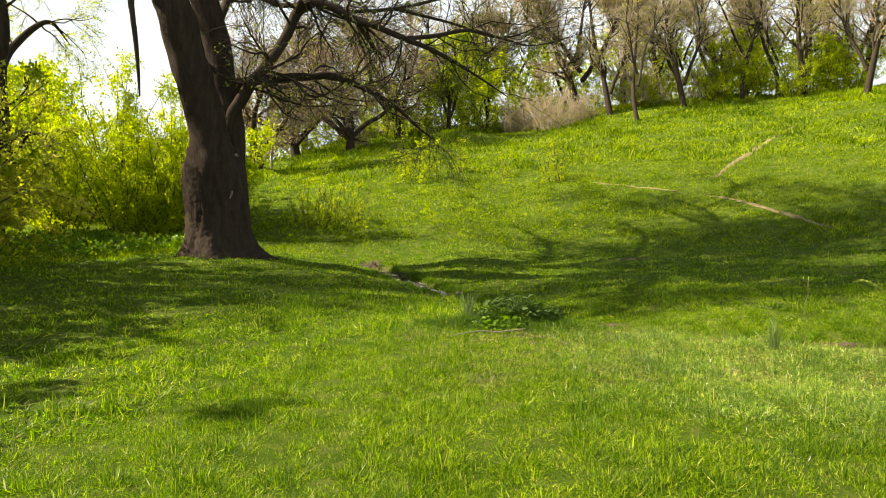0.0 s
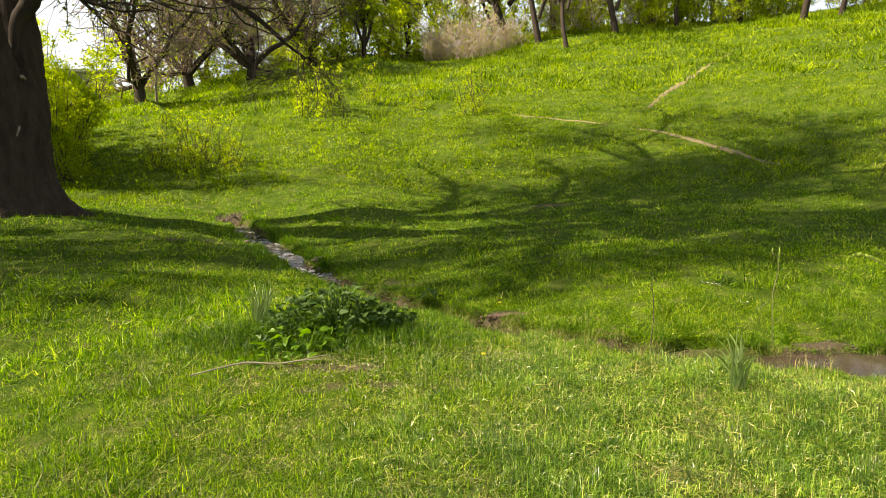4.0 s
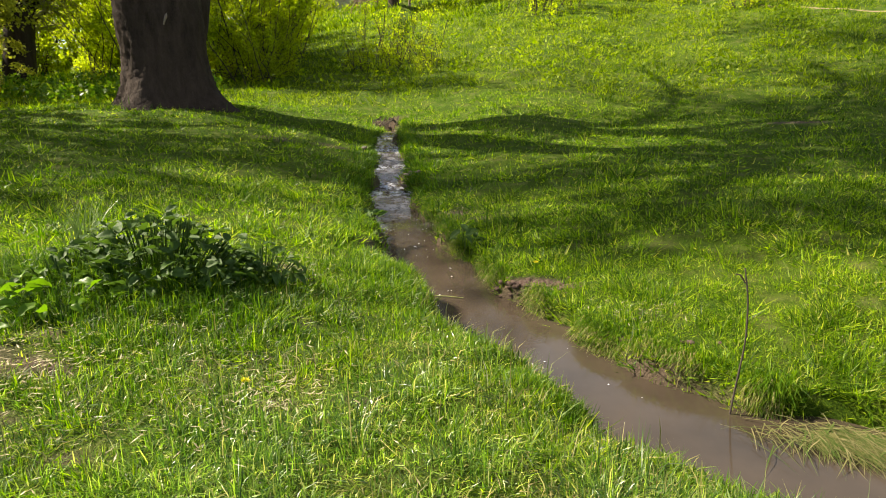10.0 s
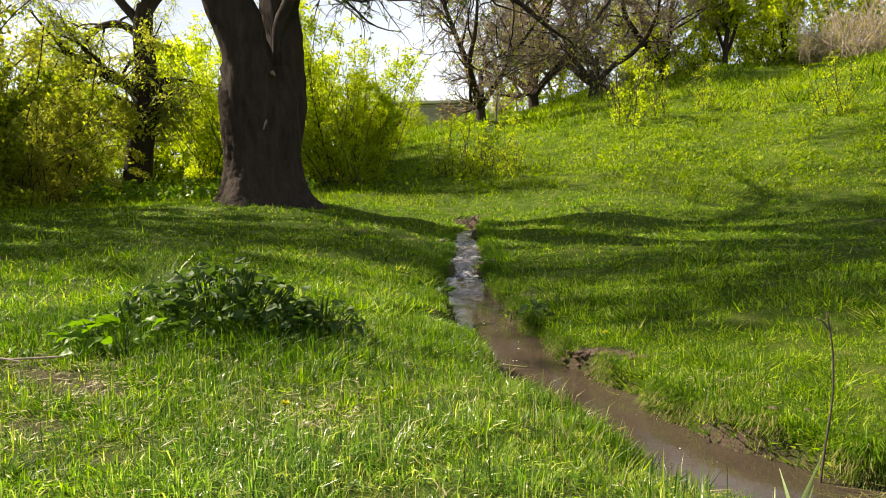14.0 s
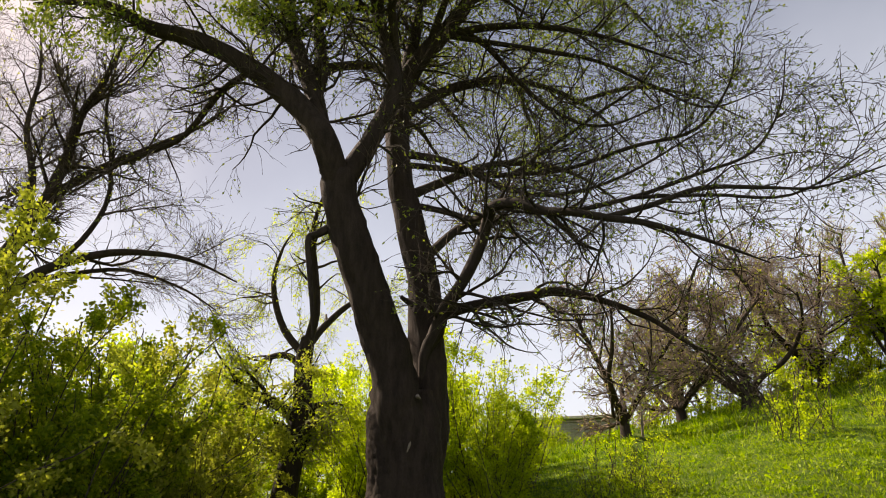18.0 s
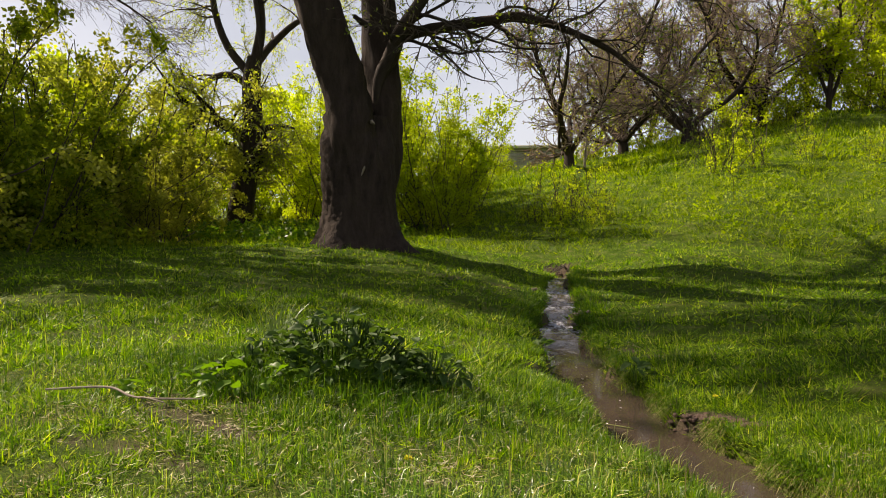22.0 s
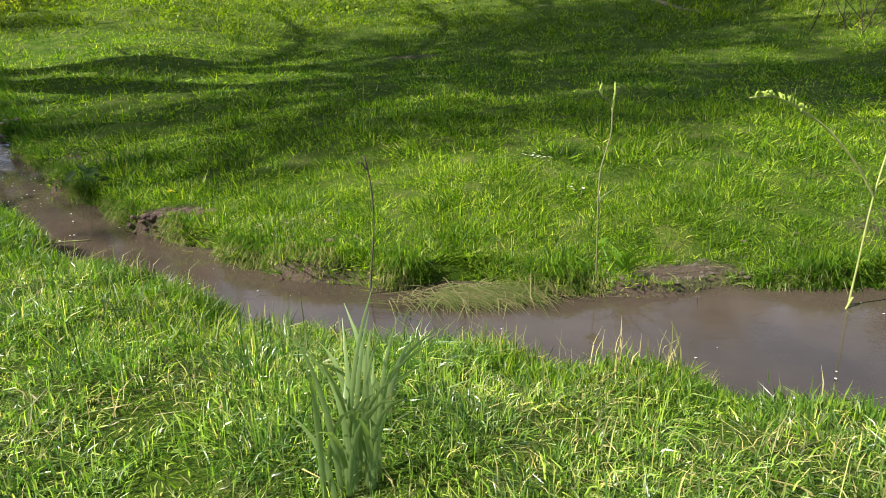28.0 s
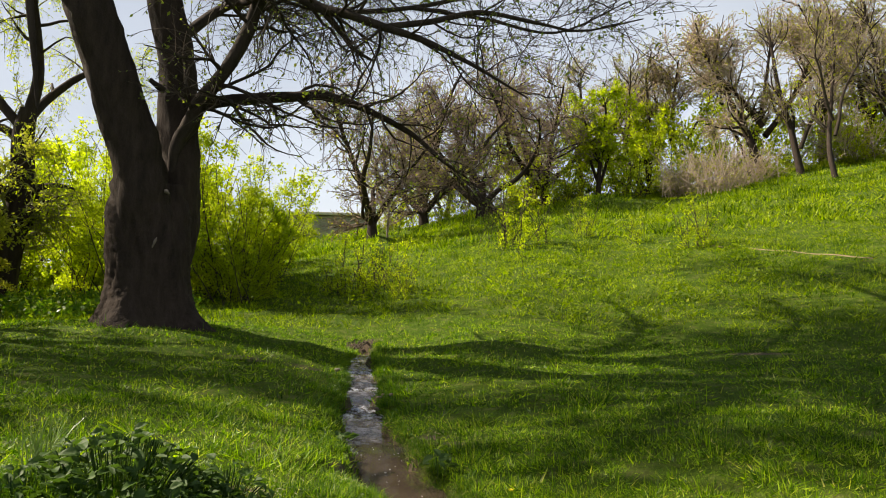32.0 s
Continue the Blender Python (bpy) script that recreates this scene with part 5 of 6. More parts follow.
def tuft_of_leaves(name, place, count, tall, wide, spread, mat, label, category, seed, droop=0.25):
    gen = np.random.default_rng(seed)
    tuft = thing(name, (*place, ground_at(*place) - 0.02), label, category)
    for _ in range(count):
        a, t = gen.uniform(0, 2 * np.pi), tall * gen.uniform(0.55, 1.0)
        out = np.array([math.cos(a), math.sin(a), 0]) * gen.uniform(0.2, 1.0) * spread
        u = np.linspace(0, 1, 7)[:, None]
        foot = np.array([*gen.normal(size=2) * 0.035, 0])
        p = foot + out * u * 0.35 + out * u**3 * (0.5 + droop) + np.array([0, 0, 1.0]) * t * (u - droop * u**3 * gen.uniform(0.2, 1.2))
        part("blade", mesh_from("blade", *ribbon(p, wide * gen.uniform(0.6, 1.0) * np.array([0.7, 1, 1, 0.95, 0.8, 0.5, 0.08])), mat), tuft)
    return tuft


tuft_of_leaves("reed_clump", (3.98, 8.15), 28, 0.48, 0.0088, 0.18, REED_LEAF, "clump of broad grey-green reed leaves on the stream bank", "reed", 71)
tuft_of_leaves("reed_clump", (4.05, 8.42), 12, 0.30, 0.009, 0.18, REED_LEAF, "small clump of reed leaves at the water's edge", "reed", 72)
tuft_of_leaves("rush_tuft", (0.34, 10.08), 40, 0.58, 0.007, 0.26, REED_LEAF, "tuft of thin dark upright rushes in the lawn", "rush", 73, 0.1)
tuft_of_leaves("iris_tuft", (5.52, 10.06), 22, 0.30, 0.006, 0.22, LUSH, "small green tuft of grass in the mud of the bank", "grass tuft", 74, 0.5)
tuft_of_leaves("iris_tuft", (7.2, 10.1), 18, 0.34, 0.006, 0.2, LUSH, "small green tuft of grass at the pool's edge", "grass tuft", 75, 0.5)


def broad_leaf(gen, size):
    """A dock leaf: an oval blade with a wavy rim, bent down at the tip."""
    rows, cols = 9, 7
    u, v = np.meshgrid(np.linspace(0, 1, rows), np.linspace(-1, 1, cols), indexing="ij")
    half = 0.36 * np.sin(np.pi * np.clip(u * 0.97 + 0.03, 0, 1)) ** 0.7 * (1 - 0.35 * u)
    x, y = v * half, u
    z = 0.12 * np.abs(v) * half / 0.3 - 0.32 * u**2 + 0.025 * np.sin(9 * u + 3 * v) + 0.02 * gen.normal(size=u.shape)
    k = np.arange(u.size).reshape(u.shape)
    quads = np.stack([k[:-1, :-1], k[:-1, 1:], k[1:, 1:], k[1:, :-1]], -1).reshape(-1, 4)
    return np.stack([x, y, z], -1).reshape(-1, 3) * size, quads


def leaf_plant(name, place, count, radius, tall, size, mat, label, seed):
    gen = np.random.default_rng(seed)
    plant_ = thing(name, (*place, ground_at(*place)), label, "plant")
    shapes = [mesh_from("leaf", *broad_leaf(gen, 1.0), mat) for _ in range(6)]
    for _ in range(count):
        a, r = gen.uniform(0, 2 * np.pi), math.sqrt(gen.uniform()) * 1.0
        h = tall * (1 - 0.75 * r**2) * gen.uniform(0.45, 1.05)
        s = size * gen.uniform(0.55, 1.15)
        at = Matrix.Translation((r * radius[0] * math.cos(a), r * radius[1] * math.sin(a), h + 0.02)) @ pose(0, 0, 0, gen.uniform(-25, 55), gen.uniform(-40, 40), math.degrees(a) - 90 + gen.normal() * 45) @ Matrix.Scale(s, 4)
        part("leaf", shapes[gen.integers(6)], plant_, at=at)
    stalk = thing_stalks(gen, count // 2, radius, tall)
    tagged(part("stalk", mesh_from("stalk", *stalk, mat), plant_), kind="stuff")
    return plant_


def thing_stalks(gen, count, radius, tall):
    a, r = gen.uniform(0, 2 * np.pi, count), np.sqrt(gen.uniform(size=count))
    top = np.stack([r * radius[0] * np.cos(a), r * radius[1] * np.sin(a), tall * (1 - 0.7 * r**2)], -1)
    foot = top * np.array([0.5, 0.5, 0]) - np.array([0, 0, 0.05])
    paths = np.stack([foot, foot + (top - foot) * 0.5 + np.array([0, 0, 0.03]), top], 1)
    return tubes(paths, np.full((count, 3), 0.004), 4)


leaf_plant("dock_plant", (1.0, 9.98), 330, (0.62, 0.40), 0.42, 0.10, DOCK_LEAF, "large dark green dock plant with broad drooping leaves", 76)
leaf_plant("dock_plant", (1.50, 10.26), 90, (0.28, 0.20), 0.24, 0.085, DOCK_LEAF, "dark dock plant spreading low over a hollow", 93)
leaf_plant("dock_plant", (0.62, 9.68), 70, (0.30, 0.22), 0.24, 0.075, DOCK_LEAF, "dark leafy weed mixed with long grass", 94)
leaf_plant("dock_plant", (0.80, 9.45), 44, (0.40, 0.28), 0.2, 0.11, LUSH, "low leafy plant at the foot of the dock", 77)
leaf_plant("dock_plant", (0.62, 9.02), 18, (0.28, 0.2), 0.12, 0.10, LUSH, "small bright green leafy plant in the lawn", 78)
leaf_plant("dock_plant", (2.12, 12.50), 12, (0.10, 0.10), 0.14, 0.12, DOCK_LEAF, "small dark leafy plant on the bank's edge", 79)
leaf_plant("dock_plant", (1.0, 12.75), 14, (0.16, 0.12), 0.10, 0.11, DOCK_LEAF, "dark leafy plant hanging over the riffle", 80)


def wand(name, points, mat, parent, sides=7, rings=24):
    return part(name, limb_mesh(name, points, mat, rings, sides, 0.04), parent)


stick = thing("dead_stick", (4.15, 10.17, -0.6), "thin dark dead stick standing upright in the water", "stick")
wand("stem", [(0, 0, 0, 0.006), (0.02, 0, 0.25, 0.005), (0.045, 0.01, 0.5, 0.004), (0.04, 0.01, 0.70, 0.003), (0.015, 0.01, 0.86, 0.002)], STICK, stick)
wand("twig", [(0.022, 0.01, 0.79, 0.003), (0.0, 0.01, 0.825, 0.002), (-0.02, 0.01, 0.83, 0.0015)], STICK, stick, 5, 8)


def catkins(points, count, size, parent, gen, first=20, stout=0.35, lean=30):
    p = resample(points, 40)
    for _ in range(count):
        q = p[gen.integers(first, 40)]
        bm = bmesh.new()
        bmesh.ops.create_icosphere(bm, subdivisions=1, radius=0.5)
        for v in bm.verts:
            v.co = Vector((v.co.x * size * stout, v.co.y * size * stout, v.co.z * size))
        mesh = bpy.data.meshes.new("catkin")
        bm.to_mesh(mesh)
        bm.free()
        mesh.materials.append(CATKIN)
        part("catkin", mesh, parent, at=Matrix.Translation((q[0], q[1], q[2] + size * 0.3)) @ pose(0, 0, 0, gen.normal() * lean, gen.normal() * lean, 0))


gs = np.random.default_rng(81)
shoot = thing("willow_shoot", (5.33, 9.95, -0.59), "slender willow shoot with catkins growing out of the water's edge", "shoot")
stem_pts = [(0, 0, 0, 0.0035), (-0.015, 0, 0.4, 0.003), (-0.02, 0.01, 0.72, 0.0022), (0.005, 0.02, 0.84, 0.0018), (0.03, 0.02, 0.94, 0.0016), (0.03, 0.02, 1.05, 0.0014), (0.035, 0.02, 1.15, 0.0012)]
side_pts = [(0.03, 0.02, 1.07, 0.0013), (0.0, 0.02, 1.11, 0.0012), (-0.03, 0.02, 1.13, 0.001), (-0.04, 0.02, 1.17, 0.001)]
catkins(stem_pts, 6, 0.062, wand("stem", stem_pts, SHOOT_BARK, shoot), gs, 33, 0.2, 12)
catkins(side_pts, 3, 0.05, wand("side_stem", side_pts, SHOOT_BARK, shoot, 5, 8), gs, 25, 0.22, 20)
for turn in (60, -70, 200):
    part("leaf", mesh_from("leaf", *broad_leaf(gs, 0.075), LUSH), shoot, at=Matrix.Translation((-0.005, 0, 0.36)) @ pose(0, 0, 0, 55, 0, turn))
shoot = thing("willow_shoot", (6.47, 9.52, -0.55), "tall forked willow shoot with catkins leaning over the pool", "shoot")
tall_pts = [(0, 0, 0, 0.006), (0.03, 0.02, 0.3, 0.005), (0.07, 0.05, 0.62, 0.0045), (0.16, 0.1, 0.95, 0.004), (0.24, 0.16, 1.3, 0.003), (0.30, 0.2, 1.55, 0.002)]
tall_stem = wand("stem", tall_pts, STALK, shoot)
fork_pts = [(0.07, 0.05, 0.62, 0.006), (-0.05, 0.06, 0.78, 0.0055), (-0.22, 0.08, 0.95, 0.005), (-0.38, 0.1, 1.05, 0.0045), (-0.50, 0.1, 1.10, 0.004), (-0.62, 0.1, 1.10, 0.003)]
catkins(fork_pts, 16, 0.045, wand("side_stem", fork_pts, STALK, shoot), gs)
catkins(tall_pts, 6, 0.04, tall_stem, gs)
wand("root", [(0.02, 0, 0.12, 0.006), (-0.05, -0.04, 0.07, 0.005), (-0.10, -0.06, 0.03, 0.004)], STALK, shoot, 6, 8)


def dandelion(x, y, lift, label):
    z = ground_at(x, y)
    flower = thing("dandelion", (x, y, z - 0.01), label, "flower")
    part("stalk", limb_mesh("stalk", [(0, 0, 0, 0.003), (0.004, 0, lift * 0.6, 0.003), (0, 0.004, lift, 0.003)], LUSH, 6, 5), flower)
    gen = np.random.default_rng(int(x * 100))
    n = 110
    a, up = gen.uniform(0, 2 * np.pi, n), gen.uniform(0.1, 1.0, n)
    axes = np.stack([np.cos(a), np.sin(a), up], -1)
    part("petals", mesh_from("petals", *leaf_quads(np.tile([[0, 0.004, lift]], (n, 1)) + axes * 0.002, axes, gen.uniform(0.014, 0.022, n), 0.14, gen), DANDELION), flower, "bright yellow ray petals")
    return flower


dandelion(2.90, 11.72, 0.12, "single yellow dandelion on the edge of the far bank")
dandelion(2.29, 8.97, 0.06, "yellow dandelion in short trodden grass")


def flat_bits(name, spots, size, width, mat, label, category, seed, lift=0.03):
    """Petals, dry leaves or foam lying about: many small flat flakes."""
    gen = np.random.default_rng(seed)
    pts, axes = [], []
    for x, y, z, spread, count in spots:
        q = np.stack([x + gen.normal(size=count) * spread, y + gen.normal(size=count) * spread, np.zeros(count)], -1)
        q[:, 2] = (height(q[:, 0], q[:, 1]) + lift) if z is None else z
        pts.append(q)
        axes.append(np.stack([gen.normal(size=count), gen.normal(size=count), 0.12 * gen.normal(size=count) * (z is None)], -1))
    pts, axes = np.concatenate(pts), unit(np.concatenate(axes))
    n = len(pts)
    s = gen.uniform(*size, n)[:, None]
    across = unit(np.cross(axes, np.array([0.02, 0.03, 1.0])))
    verts = np.stack([pts, pts + axes * s * 0.45 + across * s * width, pts + axes * s, pts + axes * s * 0.45 - across * s * width], 1).reshape(-1, 3)
    return tagged(new(name, mesh_from(name, verts, [np.arange(4 * n).reshape(n, 4)], mat)), label, category, kind="stuff")


flat_bits("fallen_petals", [(5.56, 11.70, None, 0.05, 18), (5.62, 11.08, None, 0.035, 10), (6.4, 11.9, None, 0.3, 4)], (0.015, 0.035), 0.4, BLOSSOM, "white fallen petals in the grass", "petals", 82, 0.07)
flat_bits("dry_leaves", [(1.32, 8.88, None, 0.2, 150), (1.48, 8.52, None, 0.16, 80), (0.9, 8.95, None, 0.3, 90), (1.9, 8.8, None, 0.35, 90), (2.45, 8.9, None, 0.14, 140), (1.49, 10.57, None, 0.2, 120), (1.45, 9.6, None, 0.25, 90), (3.67, 11.1, None, 0.15, 80), (1.69, 13.85, None, 0.25, 120), (5.0, 11.0, None, 0.6, 60), (1.5, 8.8, None, 0.9, 420), (0.2, 8.7, None, 0.4, 70), (2.2, 9.7, None, 0.4, 50), (1.6, 10.3, None, 0.25, 40), (3.0, 8.0, None, 0.6, 40)],
          (0.015, 0.055), 0.07, DRY_LITTER, "pale dry leaves and cut stalks lying in the grass", "dry leaves", 83, 0.035)
flat_bits("foam_flecks", [(5.2, 9.2, -0.466, 0.4, 10), (3.4, 10.4, -0.466, 0.3, 12), (6.2, 8.9, -0.466, 0.5, 10), (1.6, 12.7, -0.458, 0.2, 14), (1.15, 13.4, -0.452, 0.2, 30), (2.3, 11.7, -0.46, 0.25, 12)], (0.004, 0.02), 0.42, FOAM, "small white foam flecks drifting on the water", "foam", 84)


def clods(name, place, count, spread, size, mat, label, seed, lift=0.0):
    """Lumps of bare earth, each its own piece."""
    gen = np.random.default_rng(seed)
    heap = thing(name, (*place, ground_at(*place)), label, "soil")
    for _ in range(count):
        bm = bmesh.new()
        bmesh.ops.create_icosphere(bm, subdivisions=2, radius=0.5)
        stretch = gen.uniform(0.6, 1.3, 3)
        shift = gen.uniform(0, 50)
        for v in bm.verts:
            n = noise.noise(v.co * 2.3 + Vector((shift, 0, 0))) * 0.5 + noise.noise(v.co * 6 + Vector((0, shift, 0))) * 0.2
            v.co = Vector((v.co.x * stretch[0], v.co.y * stretch[1], v.co.z * 0.55 * stretch[2])) * (1 + n)
        mesh = bpy.data.meshes.new("clod")
        bm.to_mesh(mesh)
        bm.free()
        mesh.polygons.foreach_set("use_smooth", np.ones(len(mesh.polygons), bool))
        mesh.materials.append(mat)
        dx, dy = gen.normal(size=2) * np.array(spread)
        dz = ground_at(place[0] + dx, place[1] + dy) - heap.matrix_world.translation.z + lift
        part("clod", mesh, heap, at=Matrix.Translation((dx, dy, dz)) @ pose(0, 0, 0, 0, 0, gen.uniform(0, 360)) @ Matrix.Scale(size * gen.uniform(0.5, 1.2), 4))
    return heap


clods("soil_heap", (2.90, 11.55), 110, (0.17, 0.06), 0.045, RED_SOIL, "crumbled reddish soil slipping from the grassy bank", 85)
clods("soil_heap", (5.9, 10.0), 60, (0.32, 0.10), 0.028, MUD, "bare muddy soil with lumps at the pool's edge", 86)
clods("soil_heap", (-2.3, 21.0), 36, (0.16, 0.10), 0.08, RED_SOIL, "reddish eroded earth round the head of the rapids", 87)
roots = thing("root_tangle", (-2.25, 20.85, ground_at(-2.25, 20.85)), "tangle of thin reddish-brown roots over the head of the stream", "roots")
gr = np.random.default_rng(95)
for _ in range(14):
    a, reach = gr.uniform(-0.28, 0.28), gr.uniform(0.25, 0.5)
    wand("root", [(a, 0.22, 0.30 + 0.1 * gr.uniform(), 0.012), (a + gr.normal() * 0.06, 0.05, 0.30, 0.011), (a + gr.normal() * 0.12, -0.12, 0.16, 0.009), (a + gr.normal() * 0.16, -0.2, 0.18 - reach * 0.5, 0.005)], TWIG_BARK, roots, 5, 8)
clods("soil_heap", (3.55, 10.75), 40, (0.20, 0.08), 0.04, RED_SOIL, "crumbled soil along the undercut bank", 88)
clods("soil_heap", (1.60, 10.42), 26, (0.13, 0.06), 0.05, RED_SOIL, "dark hollow of loose earth beside the dock", 89)
clods("soil_heap", (7.7, 10.0), 50, (0.4, 0.1), 0.03, MUD, "lumpy brown mud along the far edge of the pool", 90)
clods("stream_stones", (0.15, 15.6), 14, (0.16, 0.35), 0.10, MUD, "wet stones breaking the water of the rapids", 91, 0.06)
clods("stream_stones", (-1.0, 18.0), 14, (0.14, 0.5), 0.10, MUD, "wet stones in the upper rapids", 92, 0.06)

fallen = thing("fallen_twig", (0.62, 8.82, ground_at(0.62, 8.82) + 0.05), "thin pale dead twig lying in the grass", "twig")
wand("stem", [(-0.55, -0.12, 0.0, 0.006), (-0.2, 0.02, 0.03, 0.007), (0.1, 0.0, 0.02, 0.006), (0.45, 0.1, 0.04, 0.004)], PALE_BARK, fallen)
wand("fork", [(0.1, 0.0, 0.02, 0.005), (0.25, -0.05, 0.05, 0.004), (0.4, -0.06, 0.05, 0.003)], PALE_BARK, fallen, 5, 8)
straw = thing("floating_straw", (2.25, 11.45, -0.465), "pale straw floating on the water", "straw")
wand("stem", [(-0.16, -0.02, 0.0, 0.004), (0, 0.0, 0.004, 0.004), (0.16, 0.01, 0.0, 0.003)], STALK, straw, 5, 6)


# ---- grass ----
def clumpy(x, y, size):
    """0 to 1, in soft patches about that big."""
    f = 2 * np.pi / size
    return 0.5 + 0.25 * (np.sin(f * x + 1.3 * np.sin(f * 0.7 * y)) * np.sin(f * 0.9 * y + 0.8) + np.sin(f * 0.43 * (x + y)) * np.sin(f * 0.51 * (x - y) + 2))


def lie(x, y, size):
    """The way in which the grass of a spot bends over, in radians."""
    f = 2 * np.pi / size
    return 2.6 * np.sin(f * x + 1.7 * np.sin(0.6 * f * y + 0.4)) + 2.2 * np.sin(0.83 * f * y + 1.1 * np.sin(0.71 * f * x)) + 1.5 * np.sin(0.37 * f * (x + 1.3 * y))


def blades(name, x, y, tall, wide, mat, gen, label, bent=0.7, joints=2, over=None, tuft=None, category="grass", sag=0.0):
    """Many single blades on the ground: tall, wide and over (the way it bends) per blade; tuft: its clump's own tone, -1 to 1."""
    n = len(x)
    z = height(x, y) - 0.01
    over = gen.uniform(0, 2 * np.pi, n) if over is None else over
    much = np.clip(bent * (0.85 + 0.5 * gen.normal(size=n)), 0.05, 4.0)
    rise, run = 1 / np.sqrt(1 + much**2), much / np.sqrt(1 + much**2)
    out = np.stack([np.cos(over), np.sin(over), np.zeros(n)], -1)
    turn = over + np.pi / 2 + gen.normal(size=n) * 0.7
    w = np.stack([np.cos(turn), np.sin(turn), 0.5 * gen.normal(size=n)], -1) * (wide / 2)[:, None]
    foot = np.stack([x, y, z], -1)
    up = np.array([0, 0, 1.0]) * (tall * rise)[:, None]
    lean = out * (tall * run)[:, None]
    if joints == 2:
        mid = foot + up * 0.72 + lean * 0.34
        tip = foot + up * (1.0 - 0.06 * much[:, None]) + lean * 1.05 - np.array([0, 0, sag]) * tall[:, None]
        verts = np.stack([foot - w, foot + w, mid + w * 0.85, mid - w * 0.85, tip], 1).reshape(-1, 3)
        k = np.arange(n)[:, None] * 5
        faces = [k + np.array([[0, 1, 2, 3]]), k + np.array([[3, 2, 4]])]
        each = 5
    else:
        tip = foot + up + lean
        verts = np.stack([foot - w, foot + w, tip], 1).reshape(-1, 3)
        faces = [np.arange(n)[:, None] * 3 + np.array([[0, 1, 2]])]
        each = 3
    layers = {"tuft": np.repeat(tuft, each)} if tuft is not None else None
    return tagged(new(name, mesh_from(name, verts, faces, mat, True, layers)), label, category, kind="stuff")


def shore(x, y):
    """Distance from the wavy edge of the water, and the side."""
    d, side, _, _ = stream_at(x, y)
    return d + 0.06 * np.sin(5.1 * x + 3.7 * y) + 0.045 * np.sin(9.3 * y - 7.1 * x) + 0.08 * np.sin(2.3 * x - 3.1 * y), side


def from_walk(x, y):
    """Distance from the line that is walked."""
    ux, uy = 3.95, 6.9
    u = np.clip((x * ux + y * uy) / (ux * ux + uy * uy), 0, 1)
    return np.hypot(x - u * ux, y - u * uy)


def turf(name, gen, tufts, each, box, zone, tall, wide, spread, mat, label, bent=0.9, joints=2, swirl=0.5):
    """Tufts of blades in box where zone(x, y) holds; every tuft has its own height, lean and tone."""
    cx, cy = gen.uniform(box[0], box[1], tufts), gen.uniform(box[2], box[3], tufts)
    keep = zone(cx, cy)
    cx, cy = cx[keep], cy[keep]
    d, side = shore(cx, cy)
    bare = soil_at(cx, cy, d + 0.09, side)
    patch = clumpy(cx, cy, swirl * 1.1) * 0.6 + clumpy(cx + 7, cy - 3, swirl * 3.3) * 0.4
    patch = np.clip(0.5 + 1.7 * (patch - 0.5), 0, 1)
    keep = (d > 0.0) & (gen.uniform(size=len(cx)) > bare * 1.02) & (gen.uniform(size=len(cx)) < 0.3 + 1.1 * patch) & off_trails(cx, cy)
    keep &= np.hypot(cx - WX0, cy - WY0) > 0.98
    cx, cy, d, side, patch = cx[keep], cy[keep], d[keep], side[keep], patch[keep]
    m = len(cx)
    size = np.exp(gen.normal(size=m) * 0.34) * (0.3 + 1.2 * patch) + np.where(side > 0, 0.15, 0.4) * np.exp(-np.maximum(d - 0.05, 0) / 0.4)
    # tone drops in tall patches and towards the water's edge
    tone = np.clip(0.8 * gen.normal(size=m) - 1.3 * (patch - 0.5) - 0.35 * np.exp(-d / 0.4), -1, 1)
    lay = lie(cx, cy, swirl * 2)
    i = np.repeat(np.arange(m), gen.poisson(each, m))
    n = len(i)
    off = gen.normal(size=(n, 2)) * spread * np.sqrt(size[i])[:, None]
    x, y = cx[i] + off[:, 0], cy[i] + off[:, 1]
    d2, _ = shore(x, y)
    ok = d2 > 0.0
    i, off, x, y, n = i[ok], off[ok], x[ok], y[ok], int(ok.sum())
    pull = off / spread + 0.55 * np.stack([np.cos(lay[i]), np.sin(lay[i])], -1) + 0.5 * gen.normal(size=(n, 2))
    return blades(name, x, y, gen.uniform(*tall, n) * size[i], gen.uniform(*wide, n), mat, gen, label, bent, joints, np.arctan2(pull[:, 1], pull[:, 0]), np.clip(tone[i] + 0.15 * gen.normal(size=n), -1, 1))


def by_eye(x, y):
    return np.hypot(x - 3.95, y - 7.2) + 0.5 * np.sin(3.1 * x + 1.7 * y) * np.sin(2.3 * y - 1.9 * x) + 0.9 * np.random.default_rng(5).normal(size=len(x)) * 0.5


gg = np.random.default_rng(61)
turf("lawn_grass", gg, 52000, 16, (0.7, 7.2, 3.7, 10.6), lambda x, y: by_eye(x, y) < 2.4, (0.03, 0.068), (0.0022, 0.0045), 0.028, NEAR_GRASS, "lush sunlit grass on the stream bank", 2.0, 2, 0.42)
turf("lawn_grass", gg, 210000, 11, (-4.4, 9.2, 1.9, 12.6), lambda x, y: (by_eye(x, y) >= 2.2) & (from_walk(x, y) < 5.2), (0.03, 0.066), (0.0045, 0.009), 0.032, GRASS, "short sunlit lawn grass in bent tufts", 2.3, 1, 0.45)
turf("lawn_grass", gg, 60000, 12, (-7.0, 11.0, 1.9, 15.2), lambda x, y: (from_walk(x, y) >= 5.2) & (from_walk(x, y) < 8.2), (0.045, 0.09), (0.009, 0.016), 0.05, GRASS, "short lawn grass bent over in soft tufts", 2.2, 1, 0.5)
